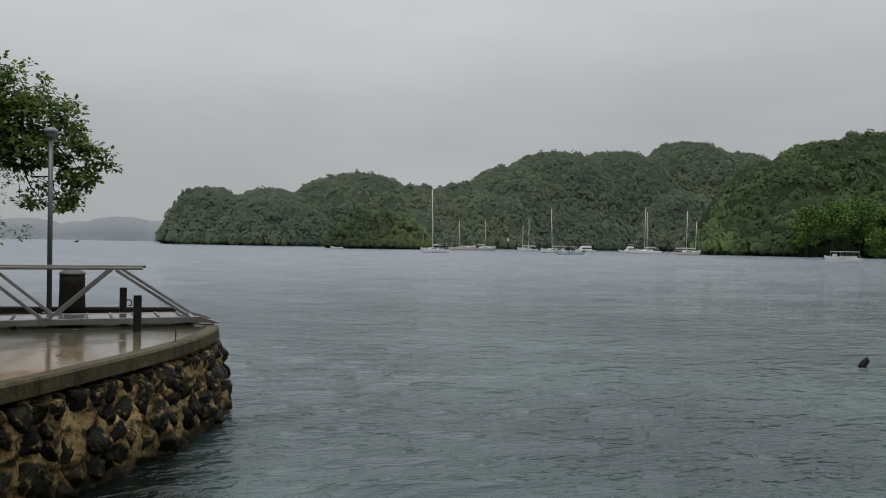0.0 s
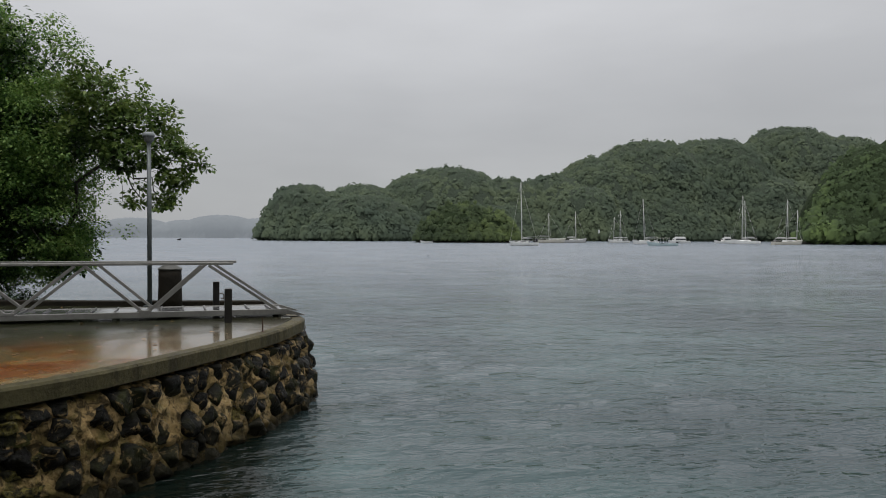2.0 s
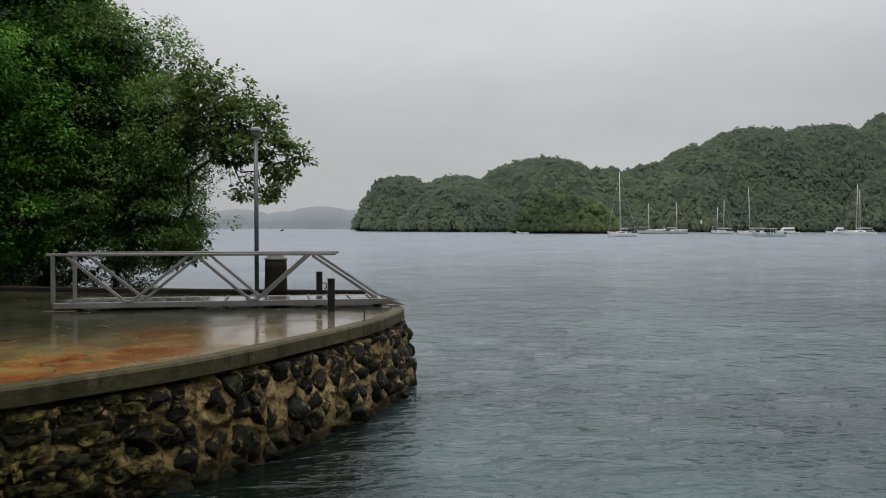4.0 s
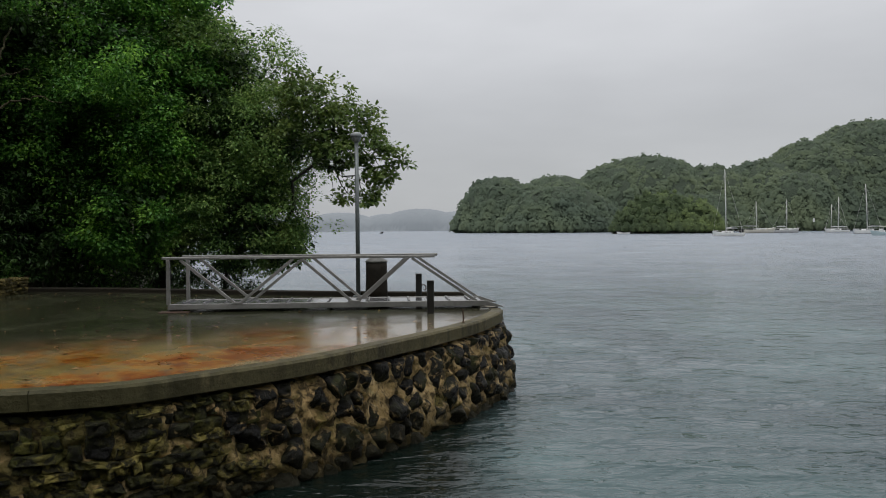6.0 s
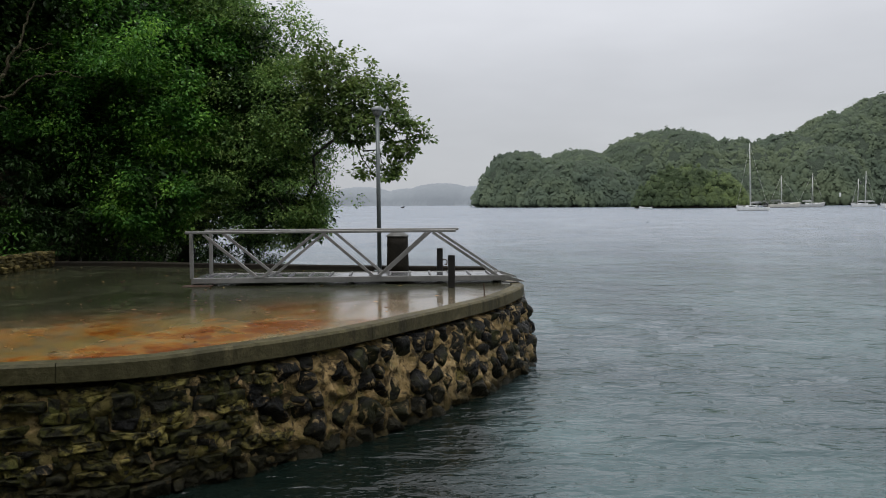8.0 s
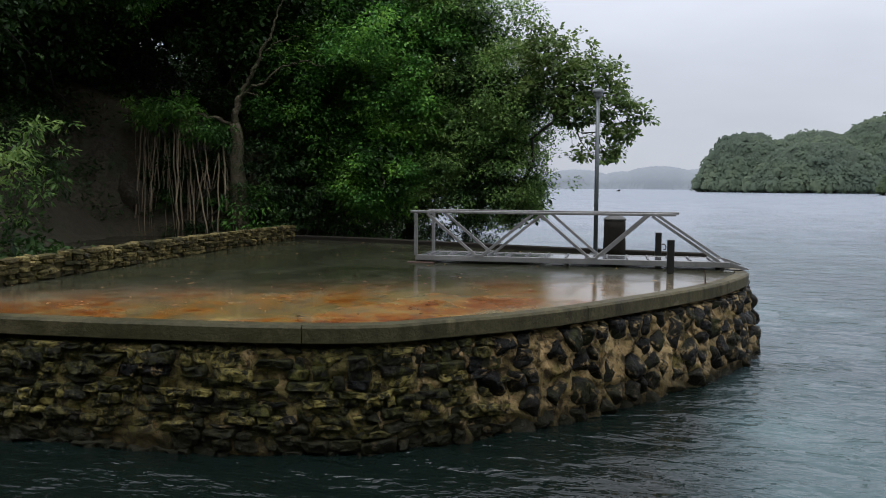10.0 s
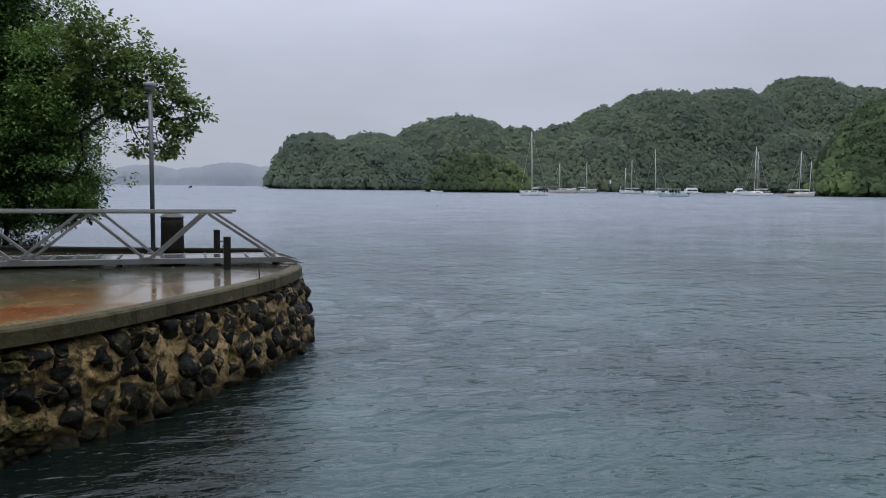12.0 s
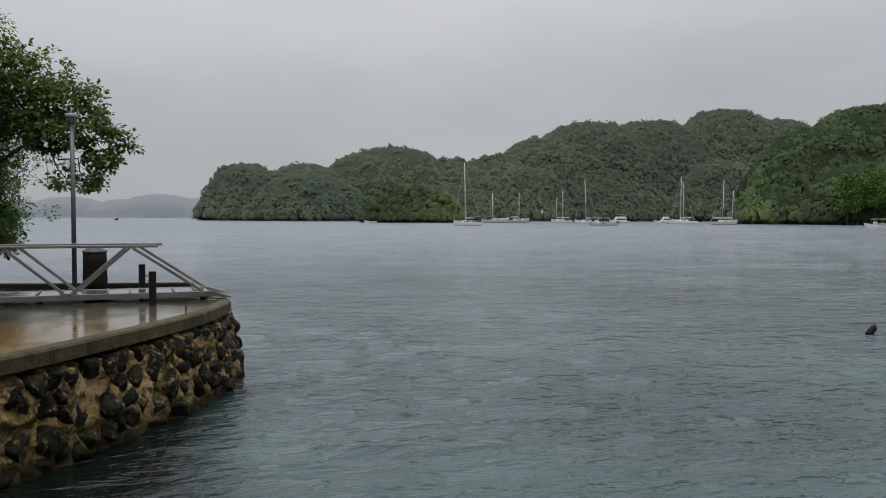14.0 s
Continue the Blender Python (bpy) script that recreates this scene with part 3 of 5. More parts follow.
for a, b in runs:
    line = [v.copy() for v in edge[a:b + 1]]
    line[-1] = line[-1] - (line[-1] - line[-2]).normalized() * 0.006
    for v in line:
        v.x += 0.012 * noise.noise((v.x * 2, v.y * 2, 1)) + 0.006 * noise.noise((v.x * 7, v.y * 7, 1))
        v.y += 0.012 * noise.noise((v.x * 2, v.y * 2, 5)) + 0.006 * noise.noise((v.x * 7, v.y * 7, 5))
    part("beam", swept(line, KERB), M_EDGE, kerb)

back_kerb = [(0.0, TOP - 0.3), (0.0, TOP + 0.08), (0.02, TOP + 0.1), (0.15, TOP + 0.1), (0.17, TOP + 0.08), (0.17, TOP - 0.3)]
whole("trim", swept(edge_back, back_kerb), M_OLDPILE, "dark wet kerb along the seaward side of the quay", "kerb", kind="structure")

# wall below the beam: sandy mortar, in which the stones sit
wall = thing("quay_wall", "retaining wall of black boulders and rubble in sandy mortar", "quay wall", kind="structure")


def batter(p, z):
    """How far the wall stands out from the beam at height z: more towards the point of the quay."""
    most = 0.05 + 0.16 * min(1.0, max(0.0, (p.x + 1.6) / 2.6))
    return most * min(1.0, max(0.0, (TOP - 0.16 - z) / 0.95)) ** 0.8


def mortar_wall():
    line = inward(edge + edge_back[1:], 0.07)
    line = smooth_line([(p.x, p.y) for p in line[::3]], 0.045)
    run = 0.0
    spots = np.array(BOULDERS)
    verts, rows = [], 56
    last = line[0]
    for p, t in zip(line, tangents(line)):
        side = Vector((-t.y, t.x, 0))
        run, last = run + (p - last).length, p
        near = spots[np.abs(spots[:, 0] - run) < 1.0]
        for k in range(rows):
            z = TOP - 0.16 - k * (TOP + 0.55) / (rows - 1)
            lean = -batter(p, z)
            if len(near) > 1 and p.x > -2.3:
                # pointed joints: the mortar was thrown up round the boulders and laps over their rims
                d = np.sort(np.hypot(near[:, 0] - run, near[:, 1] - z))
                lean -= 0.055 * max(0.0, 1 - (d[1] - d[0]) / 0.10)
            rough = 0.05 * noise.noise((p.x * 3.1, p.y * 3.1, z * 3.1)) + 0.045 * noise.noise((p.x * 8, p.y * 8, z * 8)) + 0.02 * noise.noise((p.x * 19, p.y * 19, z * 19))
            rough += 0.20 * max(0.0, 1 - (TOP - 0.16 - z) / 0.10)
            verts.append(p + side * (lean + rough) + Vector((0, 0, z)))
    n = len(line)
    faces = [(i * rows + k, i * rows + k + 1, (i + 1) * rows + k + 1, (i + 1) * rows + k) for i in range(n - 1) for k in range(rows - 1)]
    return raw_mesh("mortar", [tuple(v) for v in verts], faces, True)


def boulder_places():
    """Middles of the boulders: metres along the wall and height."""
    r = random.Random(5)
    line = inward(edge + edge_back[1:4], 0.075)
    run = [0.0]
    for a, b in zip(line, line[1:]):
        run.append(run[-1] + (b - a).length)
    change = next(s for s, p in zip(run, line) if p.x > -1.7)
    end = next(s for s, p in zip(run, line) if p.y > 15.4)
    seeds = []
    for _ in range(7000):
        s, z = r.uniform(change - 0.4, end + 0.4), r.uniform(-0.42, TOP - 0.25)
        apart = 0.14 + 0.22 * min(1.0, max(0.0, 0.45 + 0.9 * noise.noise((s * 2.3, z * 2.3, 3))))
        if all((s - a) ** 2 + (z - b) ** 2 > apart**2 for a, b in seeds):
            seeds.append((s, z))
    return seeds


BOULDERS = boulder_places()
part("mortar", mortar_wall(), M_MORTAR, wall, "sandy mortar stained by algae")


def rubble_mesh(seed):
    r = random.Random(seed + 50)
    bm = bmesh.new()
    bmesh.ops.create_cube(bm, size=1)
    bmesh.ops.bevel(bm, geom=bm.edges[:], offset=0.2, segments=1, affect="EDGES")
    for v in bm.verts:
        v.co += Vector((r.uniform(-0.09, 0.09), r.uniform(-0.07, 0.07), r.uniform(-0.12, 0.12)))
    return mesh_of("stone", bm, False)


RUBBLE = [rubble_mesh(n) for n in range(12)]
for me in RUBBLE:
    me.materials.append(M_LOWSTONE)


def stone_at(name, me, parent, p, t, z, size, spin=0.0, tilt=0.0):
    """A stone in a wall: t runs along the wall; size is along it, into it and up."""
    ob = new(name, me)
    ob.parent = parent
    face = Matrix(((t.x, -t.y, 0), (t.y, t.x, 0), (0, 0, 1))).to_4x4()
    ob.matrix_world = Matrix.Translation((p.x, p.y, z)) @ face @ pose(0, 0, 0, tilt, spin, 0) @ Matrix.Diagonal((*size, 1))
    return ob


def cell(seeds, n, stretch, top):
    """The part of the wall that lies nearer to seed n than to any other, as a polygon round it."""
    s0, z0 = seeds[n]
    high = min(0.4, top - z0)
    poly = [(-0.4 * stretch, -0.4), (0.4 * stretch, -0.4), (0.4 * stretch, high), (-0.4 * stretch, high)]
    for k, (s, z) in enumerate(seeds):
        dx, dz = s - s0, z - z0
        if k == n or abs(dx) > 1.0 * stretch or abs(dz) > 1.0:
            continue
        # metric squeezed along the wall, so that cells come out long where stretch is large
        a, b = dx / stretch**2, dz
        c = (dx * dx / stretch**2 + dz * dz) / 2
        out = []
        for (x1, y1), (x2, y2) in zip(poly, poly[1:] + poly[:1]):
            d1, d2 = a * x1 + b * y1 - c, a * x2 + b * y2 - c
            if d1 <= 0:
                out.append((x1, y1))
            if d1 * d2 < 0:
                f = d1 / (d1 - d2)
                out.append((x1 + (x2 - x1) * f, y1 + (y2 - y1) * f))
        poly = out
        if len(poly) < 3:
            return []
    return poly


def fitted_stone(name, poly, r, fill, proud, material, broken=1.0, ragged_by=0.36):
    """One stone that fills its place in the wall but for the joint: x along the wall, y out of it (negative), z up."""
    ring = []
    for (x1, z1), (x2, z2) in zip(poly, poly[1:] + poly[:1]):
        count = max(1, round(math.hypot(x2 - x1, z2 - z1) / 0.07))
        ring += [(x1 + (x2 - x1) * k / count, z1 + (z2 - z1) * k / count) for k in range(count)]
    own = r.uniform(0, 90)
    blunt = 0.5 * sum(math.hypot(x, z) for x, z in ring) / len(ring)
    ragged = []
    for x, z in ring:
        far = math.hypot(x, z)
        f = fill * (1 + ragged_by * noise.noise((x * 11 + own, z * 11, own)) + 0.5 * ragged_by * noise.noise((x * 27, z * 27 + own, 3)))
        f *= min(1.0, 0.82 + 0.5 * blunt / far)
        ragged.append((x * f, z * f))
    ring = ragged
    bm = bmesh.new()
    # the front is broken along a few planes
    planes = [(r.uniform(-0.3, 0.3), r.uniform(-0.3, 0.3), 0.0)]
    for k in range(4):
        turn = r.uniform(0, 6.28)
        steep = broken * r.uniform(0.45, 1.3)
        planes.append((steep * math.cos(turn), steep * math.sin(turn), r.uniform(0.0, 0.7)))
    rows = []
    for f, y in ((1.0, 0.10), (1.0, 0.0), (0.92, None), (0.74, None), (0.5, None), (0.24, None)):
        row = []
        for x, z in ring:
            if y is None:
                u, w = x * f, z * f
                front = max(-proud + a * u + b * w - (c * 0.7 * proud) for a, b, c in planes)
                front += (0.05 - 0.012 * broken) * noise.noise((u * 15 + own, w * 15, own)) + (0.028 - 0.014 * broken) * noise.noise((u * 31, w * 31 + own, own))
                row.append(bm.verts.new((u, min(max(front, -1.25 * proud), 0.05), w)))
            else:
                row.append(bm.verts.new((x, y, z)))
        rows.append(row)
    m = len(ring)
    for a, b in zip(rows, rows[1:]):
        for k in range(m):
            bm.faces.new((a[k], a[(k + 1) % m], b[(k + 1) % m], b[k]))
    bm.faces.new(rows[-1])
    bmesh.ops.recalc_face_normals(bm, faces=bm.faces[:])
    me = mesh_of(name, bm, True)
    me.materials.append(material)
    return me


def quay_stones():
    r = random.Random(5)
    line = inward(edge + edge_back[1:4], 0.075)
    run = [0.0]
    for a, b in zip(line, line[1:]):
        run.append(run[-1] + (b - a).length)
    ways = tangents(line)

    def at(s):
        n = min(max(int(np.searchsorted(run, s)), 1), len(run) - 1)
        f = (s - run[n - 1]) / max(run[n] - run[n - 1], 1e-6)
        return line[n - 1].lerp(line[n], f), ways[n]

    begin = next(s for s, p in zip(run, line) if p.x > -8.0)
    change = next(s for s, p in zip(run, line) if p.x > -1.7)
    end = next(s for s, p in zip(run, line) if p.y > 15.4)

    def set_stone(name, poly, fills, prouds, material, p, t, z, steep):
        side = Vector((-t.y, t.x, 0))
        ob = new(name, fitted_stone(name, poly, r, r.uniform(*fills), r.uniform(*prouds), material, steep))
        ob.parent = wall
        face = Matrix(((t.x, -t.y, 0), (t.y, t.x, 0), (0, 0, 1))).to_4x4()
        ob.matrix_world = Matrix.Translation(p - side * batter(p, z) + Vector((0, 0, z))) @ face @ pose(0, 0, 0, r.uniform(-5, 5), r.uniform(-5, 5), 0)

    def lay(name, seeds, stretch, material, fills, prouds, gaps, low, high):
        for n, (s, z) in enumerate(seeds):
            if not low < s < high or r.random() < gaps:
                continue
            poly = cell(seeds, n, stretch, TOP - 0.215)
            if len(poly) < 3:
                continue
            p, t = at(s)
            set_stone(name, poly, fills, prouds, material, p, t, z, r.uniform(0.9, 1.5))

    # black boulders, of all sizes
    lay("boulder", BOULDERS, 1.0, M_BASALT, (0.78, 0.98), (0.07, 0.15), 0.03, change, end)
    # flat rubble in rough courses
    z = TOP - 0.235
    while z > -0.35:
        h = r.uniform(0.06, 0.125)
        s = begin + r.uniform(0, 0.3)
        while s < change + 0.05:
            w = r.choice((r.uniform(0.10, 0.22), r.uniform(0.2, 0.5)))
            tall = h * r.choice((0.7, 0.9, 1.0, 1.0, 1.25))
            corner = lambda u, v: (u * w / 2 + r.uniform(-0.03, 0.03), v * tall / 2 + r.uniform(-0.022, 0.022))
            poly = [corner(-1, -1), corner(0, -1), corner(1, -1), corner(1, 1), corner(0.1, 1), corner(-1, 1)]
            p, t = at(s + w / 2)
            side = Vector((-t.y, t.x, 0))
            if r.random() > 0.05:
                set_stone("stone", poly, (0.92, 1.14), (0.03, 0.105), M_BASALT if r.random() < 0.08 else M_SLAB, p, t, z - h / 2 + r.uniform(-0.02, 0.02), 0.45)
            s += w
        z -= h


# ---- low garden wall at the back of the quay ----
garden_wall = thing("garden_wall", "low dry-stone wall of flat mossy limestone pieces", "stone wall", kind="structure")
LOW = [(-8.1, 7.6), (-8.35, 10.5), (-8.6, 13.2), (-8.78, 16.0), (-8.72, 18.35)]


def low_wall():
    r = random.Random(11)
    line = smooth_line(LOW, 0.2)
    core = [(0.06, TOP - 0.05), (0.06, TOP + 0.31), (0.32, TOP + 0.31), (0.32, TOP - 0.05)]
    part("core", swept(line, core), M_LOWSTONE, garden_wall)
    ways = tangents(line)
    z = TOP
    for row in range(5):
        h = 0.072
        along, n = r.uniform(0, 0.2), 0
        while along < 10.6:
            w = r.uniform(0.10, 0.25)
            k = min(int((along + w / 2) / 0.2), len(line) - 1)
            p, t = line[k], ways[k]
            side = Vector((-t.y, t.x, 0))
            if k < 16 and r.random() < 0.5:
                w *= 1.8
            stone_at("stone", r.choice(RUBBLE), garden_wall, p + side * (0.09 + r.uniform(-0.035, 0.03)), t, z + h / 2, (w, 0.2, h * r.uniform(0.85, 1.25)), r.uniform(-8, 8), r.uniform(-6, 6))
            if along > 10.2:
                stone_at("stone", r.choice(RUBBLE), garden_wall, p + side * 0.26, t, z + h / 2, (0.2, 0.2, h), 0, 0)
            along += w + 0.01
        z += h


# ---- the bank behind ----
def shore_x(y):
    return np.interp(y, [-20, 5.4, 6.9, 18.6, 19.5, 22, 26, 32, 45, 70, 110], [-60, -40, -8.6, -9.1, -8.2, -7.2, -6.9, -9.0, -15, -34, -70])


def bank():
    xs, ys = np.arange(-90, -4.9, 0.55), np.arange(-12, 112, 0.75)
    x, y = np.meshgrid(xs, ys, indexing="ij")
    inland = shore_x(y) - x
    quay = np.clip((19.2 - y) / 0.8, 0, 1)
    low = -1.2 + 2.2 * np.clip((inland + 0.8) / 2.0, 0, 1)
    base = quay * (TOP - 0.1) + (1 - quay) * low
    foot = np.interp(y, [7, 11, 15, 18.4, 19.3], [1.6, 1.9, 3.9, 4.6, 1.6])
    rise = 2.6 * np.clip((inland - foot) / 1.6, 0, 1) ** 1.5 + 8.5 * np.clip((inland - foot - 1.4) / 22, 0, 1)
    rise = rise * np.clip((inland) / 0.5, 0, 1)
    bumps = np.array([noise.fractal((a * 0.45, b * 0.45, 2.0), 1.0, 2.0, 4) for a, b in zip(x.ravel(), y.ravel())]).reshape(x.shape)
    z = np.where(inland > -0.9, base + rise + bumps * 0.35 * np.clip(inland / 2, 0.0, 1), -1.5)
    z = np.where((quay > 0.5) & (inland < -0.05), TOP - 0.6, z)
    z = np.where(y < 7.6, -1.5, z)
    nx, ny = x.shape
    i, j = np.meshgrid(np.arange(nx - 1), np.arange(ny - 1), indexing="ij")
    faces = np.stack([i * ny + j, (i + 1) * ny + j, (i + 1) * ny + j + 1, i * ny + j + 1], -1).reshape(-1, 4)
    me = raw_mesh("ground", np.stack([x, y, z], -1).reshape(-1, 3), faces, True)
    return whole("ground", me, M_SOIL, "dark wooded bank of soil and limestone above the quay", "bank", kind="structure")


bank()
# ---- trees and undergrowth ----
def leaves(name, centres, radius, count, size, seed, droop=0.35, flat=0.6, slim=0.42):
    """Leaves in tufts: count of them round each centre, folded along the midrib."""
    g = np.random.default_rng(seed)
    c = np.repeat(np.asarray(centres, float), count, 0)
    n = len(c)
    off = g.normal(0, 1, (n, 3))
    off /= np.linalg.norm(off, axis=1, keepdims=True) + 1e-9
    p = c + off * (np.asarray(radius) * g.uniform(0.25, 1.0, n) ** 0.6)[:, None] * np.array([1, 1, flat])
    way = off * np.array([1, 1, 0.5]) + g.normal(0, 0.45, (n, 3)) + np.array([0, 0, -droop])
    way /= np.linalg.norm(way, axis=1, keepdims=True)
    up = g.normal(0, 0.45, (n, 3)) + np.array([0, 0, 1.0]) + off * 0.5
    side = np.cross(way, up)
    side /= np.linalg.norm(side, axis=1, keepdims=True) + 1e-9
    nrm = np.cross(side, way)
    ln = size * g.uniform(0.6, 1.25, n)[:, None]
    tip = p + way * ln
    fold = nrm * ln * 0.10
    left, right = p + way * ln * 0.48 + side * ln * slim * 0.5 + fold, p + way * ln * 0.48 - side * ln * slim * 0.5 + fold
    verts = np.stack([p, left, tip, right], 1).reshape(-1, 3)
    k = np.arange(n)[:, None] * 4
    faces = np.concatenate([k + [0, 2, 1], k + [0, 3, 2]], 1).reshape(-1, 3)
    return raw_mesh(name, verts, faces)


def tufts(centre, radii, count, seed, shell=0.55, floor_z=None, keep=None):
    """Places of leaf tufts: mostly near the outside of an uneven body."""
    g = np.random.default_rng(seed)
    out = []
    per = 8 if count > 100 else 4
    while len(out) < max(4, count // per):
        d = g.normal(0, 1, 3)
        d /= np.linalg.norm(d)
        r = (shell + (1 - shell) * g.random() ** 0.6) * (1 + 0.28 * noise.noise(Vector(d * 2.2) + Vector((seed * 1.7, 0, 0))))
        p = np.array(centre) + d * r * np.array(radii)
        if floor_z is not None and p[2] < floor_z:
            continue
        if keep and not keep(p):
            continue
        out.append(p)
    # the tufts of one bough lie together, in a flat spray
    spread = 0.17 * min(radii) + 0.08
    out = np.repeat(np.array(out), per, 0)
    out = out + g.normal(0, 1, out.shape) * spread * np.array([1.0, 1.0, 0.5])
    if floor_z is not None:
        out = out[out[:, 2] > floor_z]
    return out


def limb(bm, a, b, r0, r1, sag, seed, steps=6, sides=7, bend=0.06):
    g = random.Random(seed)
    a, b = Vector(a), Vector(b)
    pts, radii = [], []
    wob = [Vector((g.uniform(-1, 1), g.uniform(-1, 1), g.uniform(-1, 1))) * (b - a).length * bend for _ in range(steps + 1)]
    for k in range(steps + 1):
        t = k / steps
        p = a.lerp(b, t) + Vector((0, 0, sag * 4 * t * (1 - t)))
        if 0 < k < steps:
            p += wob[k]
        pts.append(p), radii.append(r0 + (r1 - r0) * t)
    tube(pts, radii, sides, bm)
    return pts


def tree(name, label, base, fork, bodies, leaf, bark, leaf_size, seed, trunk=0.28, per=26, tuft_r=0.34, droop=0.35, twigs=True, slim=0.42, inner=0.5):
    """A tree: trunk from base to fork, limbs to each leafy body (centre, radii, tufts, shell, keep), a crown of leaves."""
    top = thing(name, label, "tree", base)
    back = Matrix.Translation(base).inverted()
    bm = bmesh.new()
    limb(bm, base, fork, trunk, trunk * 0.6, 0.0, seed, 8, 10)
    places, heart = [], []
    g = random.Random(seed)
    for n, (centre, radii, count, shell, floor_z) in enumerate(bodies):
        some = tufts(centre, radii, count, seed * 13 + n, shell, floor_z)
        places.append(some)
        if inner:
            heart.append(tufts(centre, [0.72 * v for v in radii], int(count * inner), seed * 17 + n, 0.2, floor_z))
        wood = bmesh.new()
        mid = limb(wood, fork, centre, trunk * 0.5, trunk * 0.16, 0.25, seed + n, 7, 7)
        if twigs:
            for k in range(max(4, count // 16)):
                goal = some[g.randrange(len(some))]
                limb(wood, mid[g.randrange(3, len(mid))], goal, trunk * 0.13, 0.008, 0.08, seed * 31 + n * 97 + k, 4, 4)
        me = mesh_of("limb", wood, True)
        me.transform(back)
        part("limb", me, bark, top)
    me = leaves("crown", np.concatenate(places), tuft_r, per, leaf_size, seed, droop, slim=slim)
    made = [("trunk", mesh_of("trunk", bm, True), bark), ("crown", me, leaf)]
    if inner:
        # the dark gaps inside the crown are put into the inner leaves' colour
        made.append(("inner_foliage", leaves("inner_foliage", np.concatenate(heart), 0.5, 15, leaf_size * 1.6, seed + 500, droop, slim=0.6), M_LEAF_SHADE))
    for kind, data, material in made:
        data.transform(back)
        part(kind, data, material, top)
    return top


# hanging over the water at the far side of the quay
tree("shore_tree", "leafy shore tree leaning over the water with dense dark crown", (-7.6, 23.2, 0.7), (-6.2, 22.9, 3.4),
     [((-4.85, 22.6, 3.4), (1.5, 1.7, 2.1), 620, 0.5, 1.55), ((-4.4, 22.8, 4.95), (1.5, 1.5, 1.7), 560, 0.5, None), ((-5.9, 23.0, 6.9), (2.1, 2.0, 1.7), 560, 0.5, None),
      ((-6.9, 22.2, 3.2), (1.9, 1.6, 2.0), 520, 0.5, 1.8), ((-3.95, 23.0, 2.4), (0.7, 0.9, 0.9), 120, 0.4, 1.45), ((-6.4, 22.5, 5.2), (1.8, 1.5, 1.6), 420, 0.5, None)],
     M_LEAF2, M_DARKBARK, 0.095, 21, 0.24, 50, 0.34, slim=0.55)
# the open bough with larger leaves that reaches out past the lamp post
tree("almond_tree", "open-crowned almond tree with large wet leaves against the sky", (-6.6, 24.4, 0.6), (-2.75, 21.6, 4.45),
     [((-3.2, 21.6, 6.25), (0.8, 0.8, 0.55), 96, 0.3, None), ((-2.35, 21.4, 6.0), (0.8, 0.8, 0.55), 96, 0.3, None), ((-1.8, 21.2, 5.5), (0.65, 0.7, 0.55), 76, 0.3, None),
      ((-1.25, 21.1, 4.85), (0.6, 0.6, 0.42), 60, 0.3, None), ((-0.75, 21.1, 4.5), (0.38, 0.4, 0.28), 26, 0.3, None), ((-1.05, 21.1, 4.0), (0.5, 0.5, 0.38), 40, 0.3, None), ((-1.25, 21.1, 3.55), (0.35, 0.35, 0.22), 24, 0.3, None),
      ((-1.85, 21.2, 3.65), (0.3, 0.3, 0.35), 22, 0.3, None), ((-1.85, 21.0, 4.6), (0.6, 0.6, 0.42), 56, 0.3, None), ((-2.5, 21.3, 5.3), (0.65, 0.6, 0.5), 80, 0.3, None), ((-2.6, 21.4, 4.7), (0.4, 0.5, 0.35), 36, 0.3, None), ((-3.3, 21.8, 5.5), (0.6, 0.8, 0.8), 70, 0.3, None)],
     M_LEAF3, M_DARKBARK, 0.14, 22, 0.07, 12, 0.13, 0.2, True, 0.62, 0)
tree("fig_tree", "large broad-leaved fig tree with glossy green foliage", (-10.4, 23.6, 1.0), (-9.4, 23.0, 4.8),
     [((-7.9, 21.6, 3.6), (1.5, 1.3, 2.0), 560, 0.5, 1.1), ((-8.0, 22.0, 6.9), (2.1, 1.7, 2.2), 660, 0.5, None), ((-6.9, 21.2, 5.2), (1.2, 1.0, 1.4), 400, 0.45, None),
      ((-7.3, 20.6, 3.2), (1.1, 0.9, 1.2), 260, 0.4, 1.9), ((-7.4, 23.0, 9.0), (2.0, 1.6, 1.6), 440, 0.5, None), ((-9.4, 20.9, 5.4), (1.5, 1.2, 1.7), 400, 0.45, None)],
     M_LEAF, M_BARK, 0.11, 23, 0.36, 50, 0.36, slim=0.62)
tree("rain_tree", "tall dark tree rising behind the quay", (-14.2, 25.0, 3.2), (-13.6, 24.2, 8.0),
     [((-12.6, 22.6, 9.4), (3.0, 2.4, 2.8), 620, 0.5, None), ((-15.4, 22.0, 8.4), (2.8, 2.4, 3.0), 560, 0.5, None), ((-12.2, 24.6, 5.6), (2.8, 1.6, 3.0), 460, 0.5, None),
      # the flat body at 14.2 is added above the view to shade the bank
      ((-16.8, 20.6, 11.0), (2.8, 2.8, 2.6), 420, 0.5, None), ((-14.6, 17.6, 14.2), (4.2, 4.6, 1.4), 480, 0.3, None), ((-13.0, 20.8, 12.2), (3.4, 2.6, 2.2), 460, 0.5, None), ((-11.0, 20.4, 7.0), (2.2, 1.0, 2.2), 380, 0.5, None),
      ((-10.6, 22.2, 8.6), (2.4, 2.0, 2.2), 520, 0.5, None), ((-9.4, 21.4, 3.3), (1.2, 1.2, 2.0), 340, 0.5, 1.1)],
     M_LEAF_SHADE, M_DARKBARK, 0.15, 24, 0.45, 20, 0.42, slim=0.55)
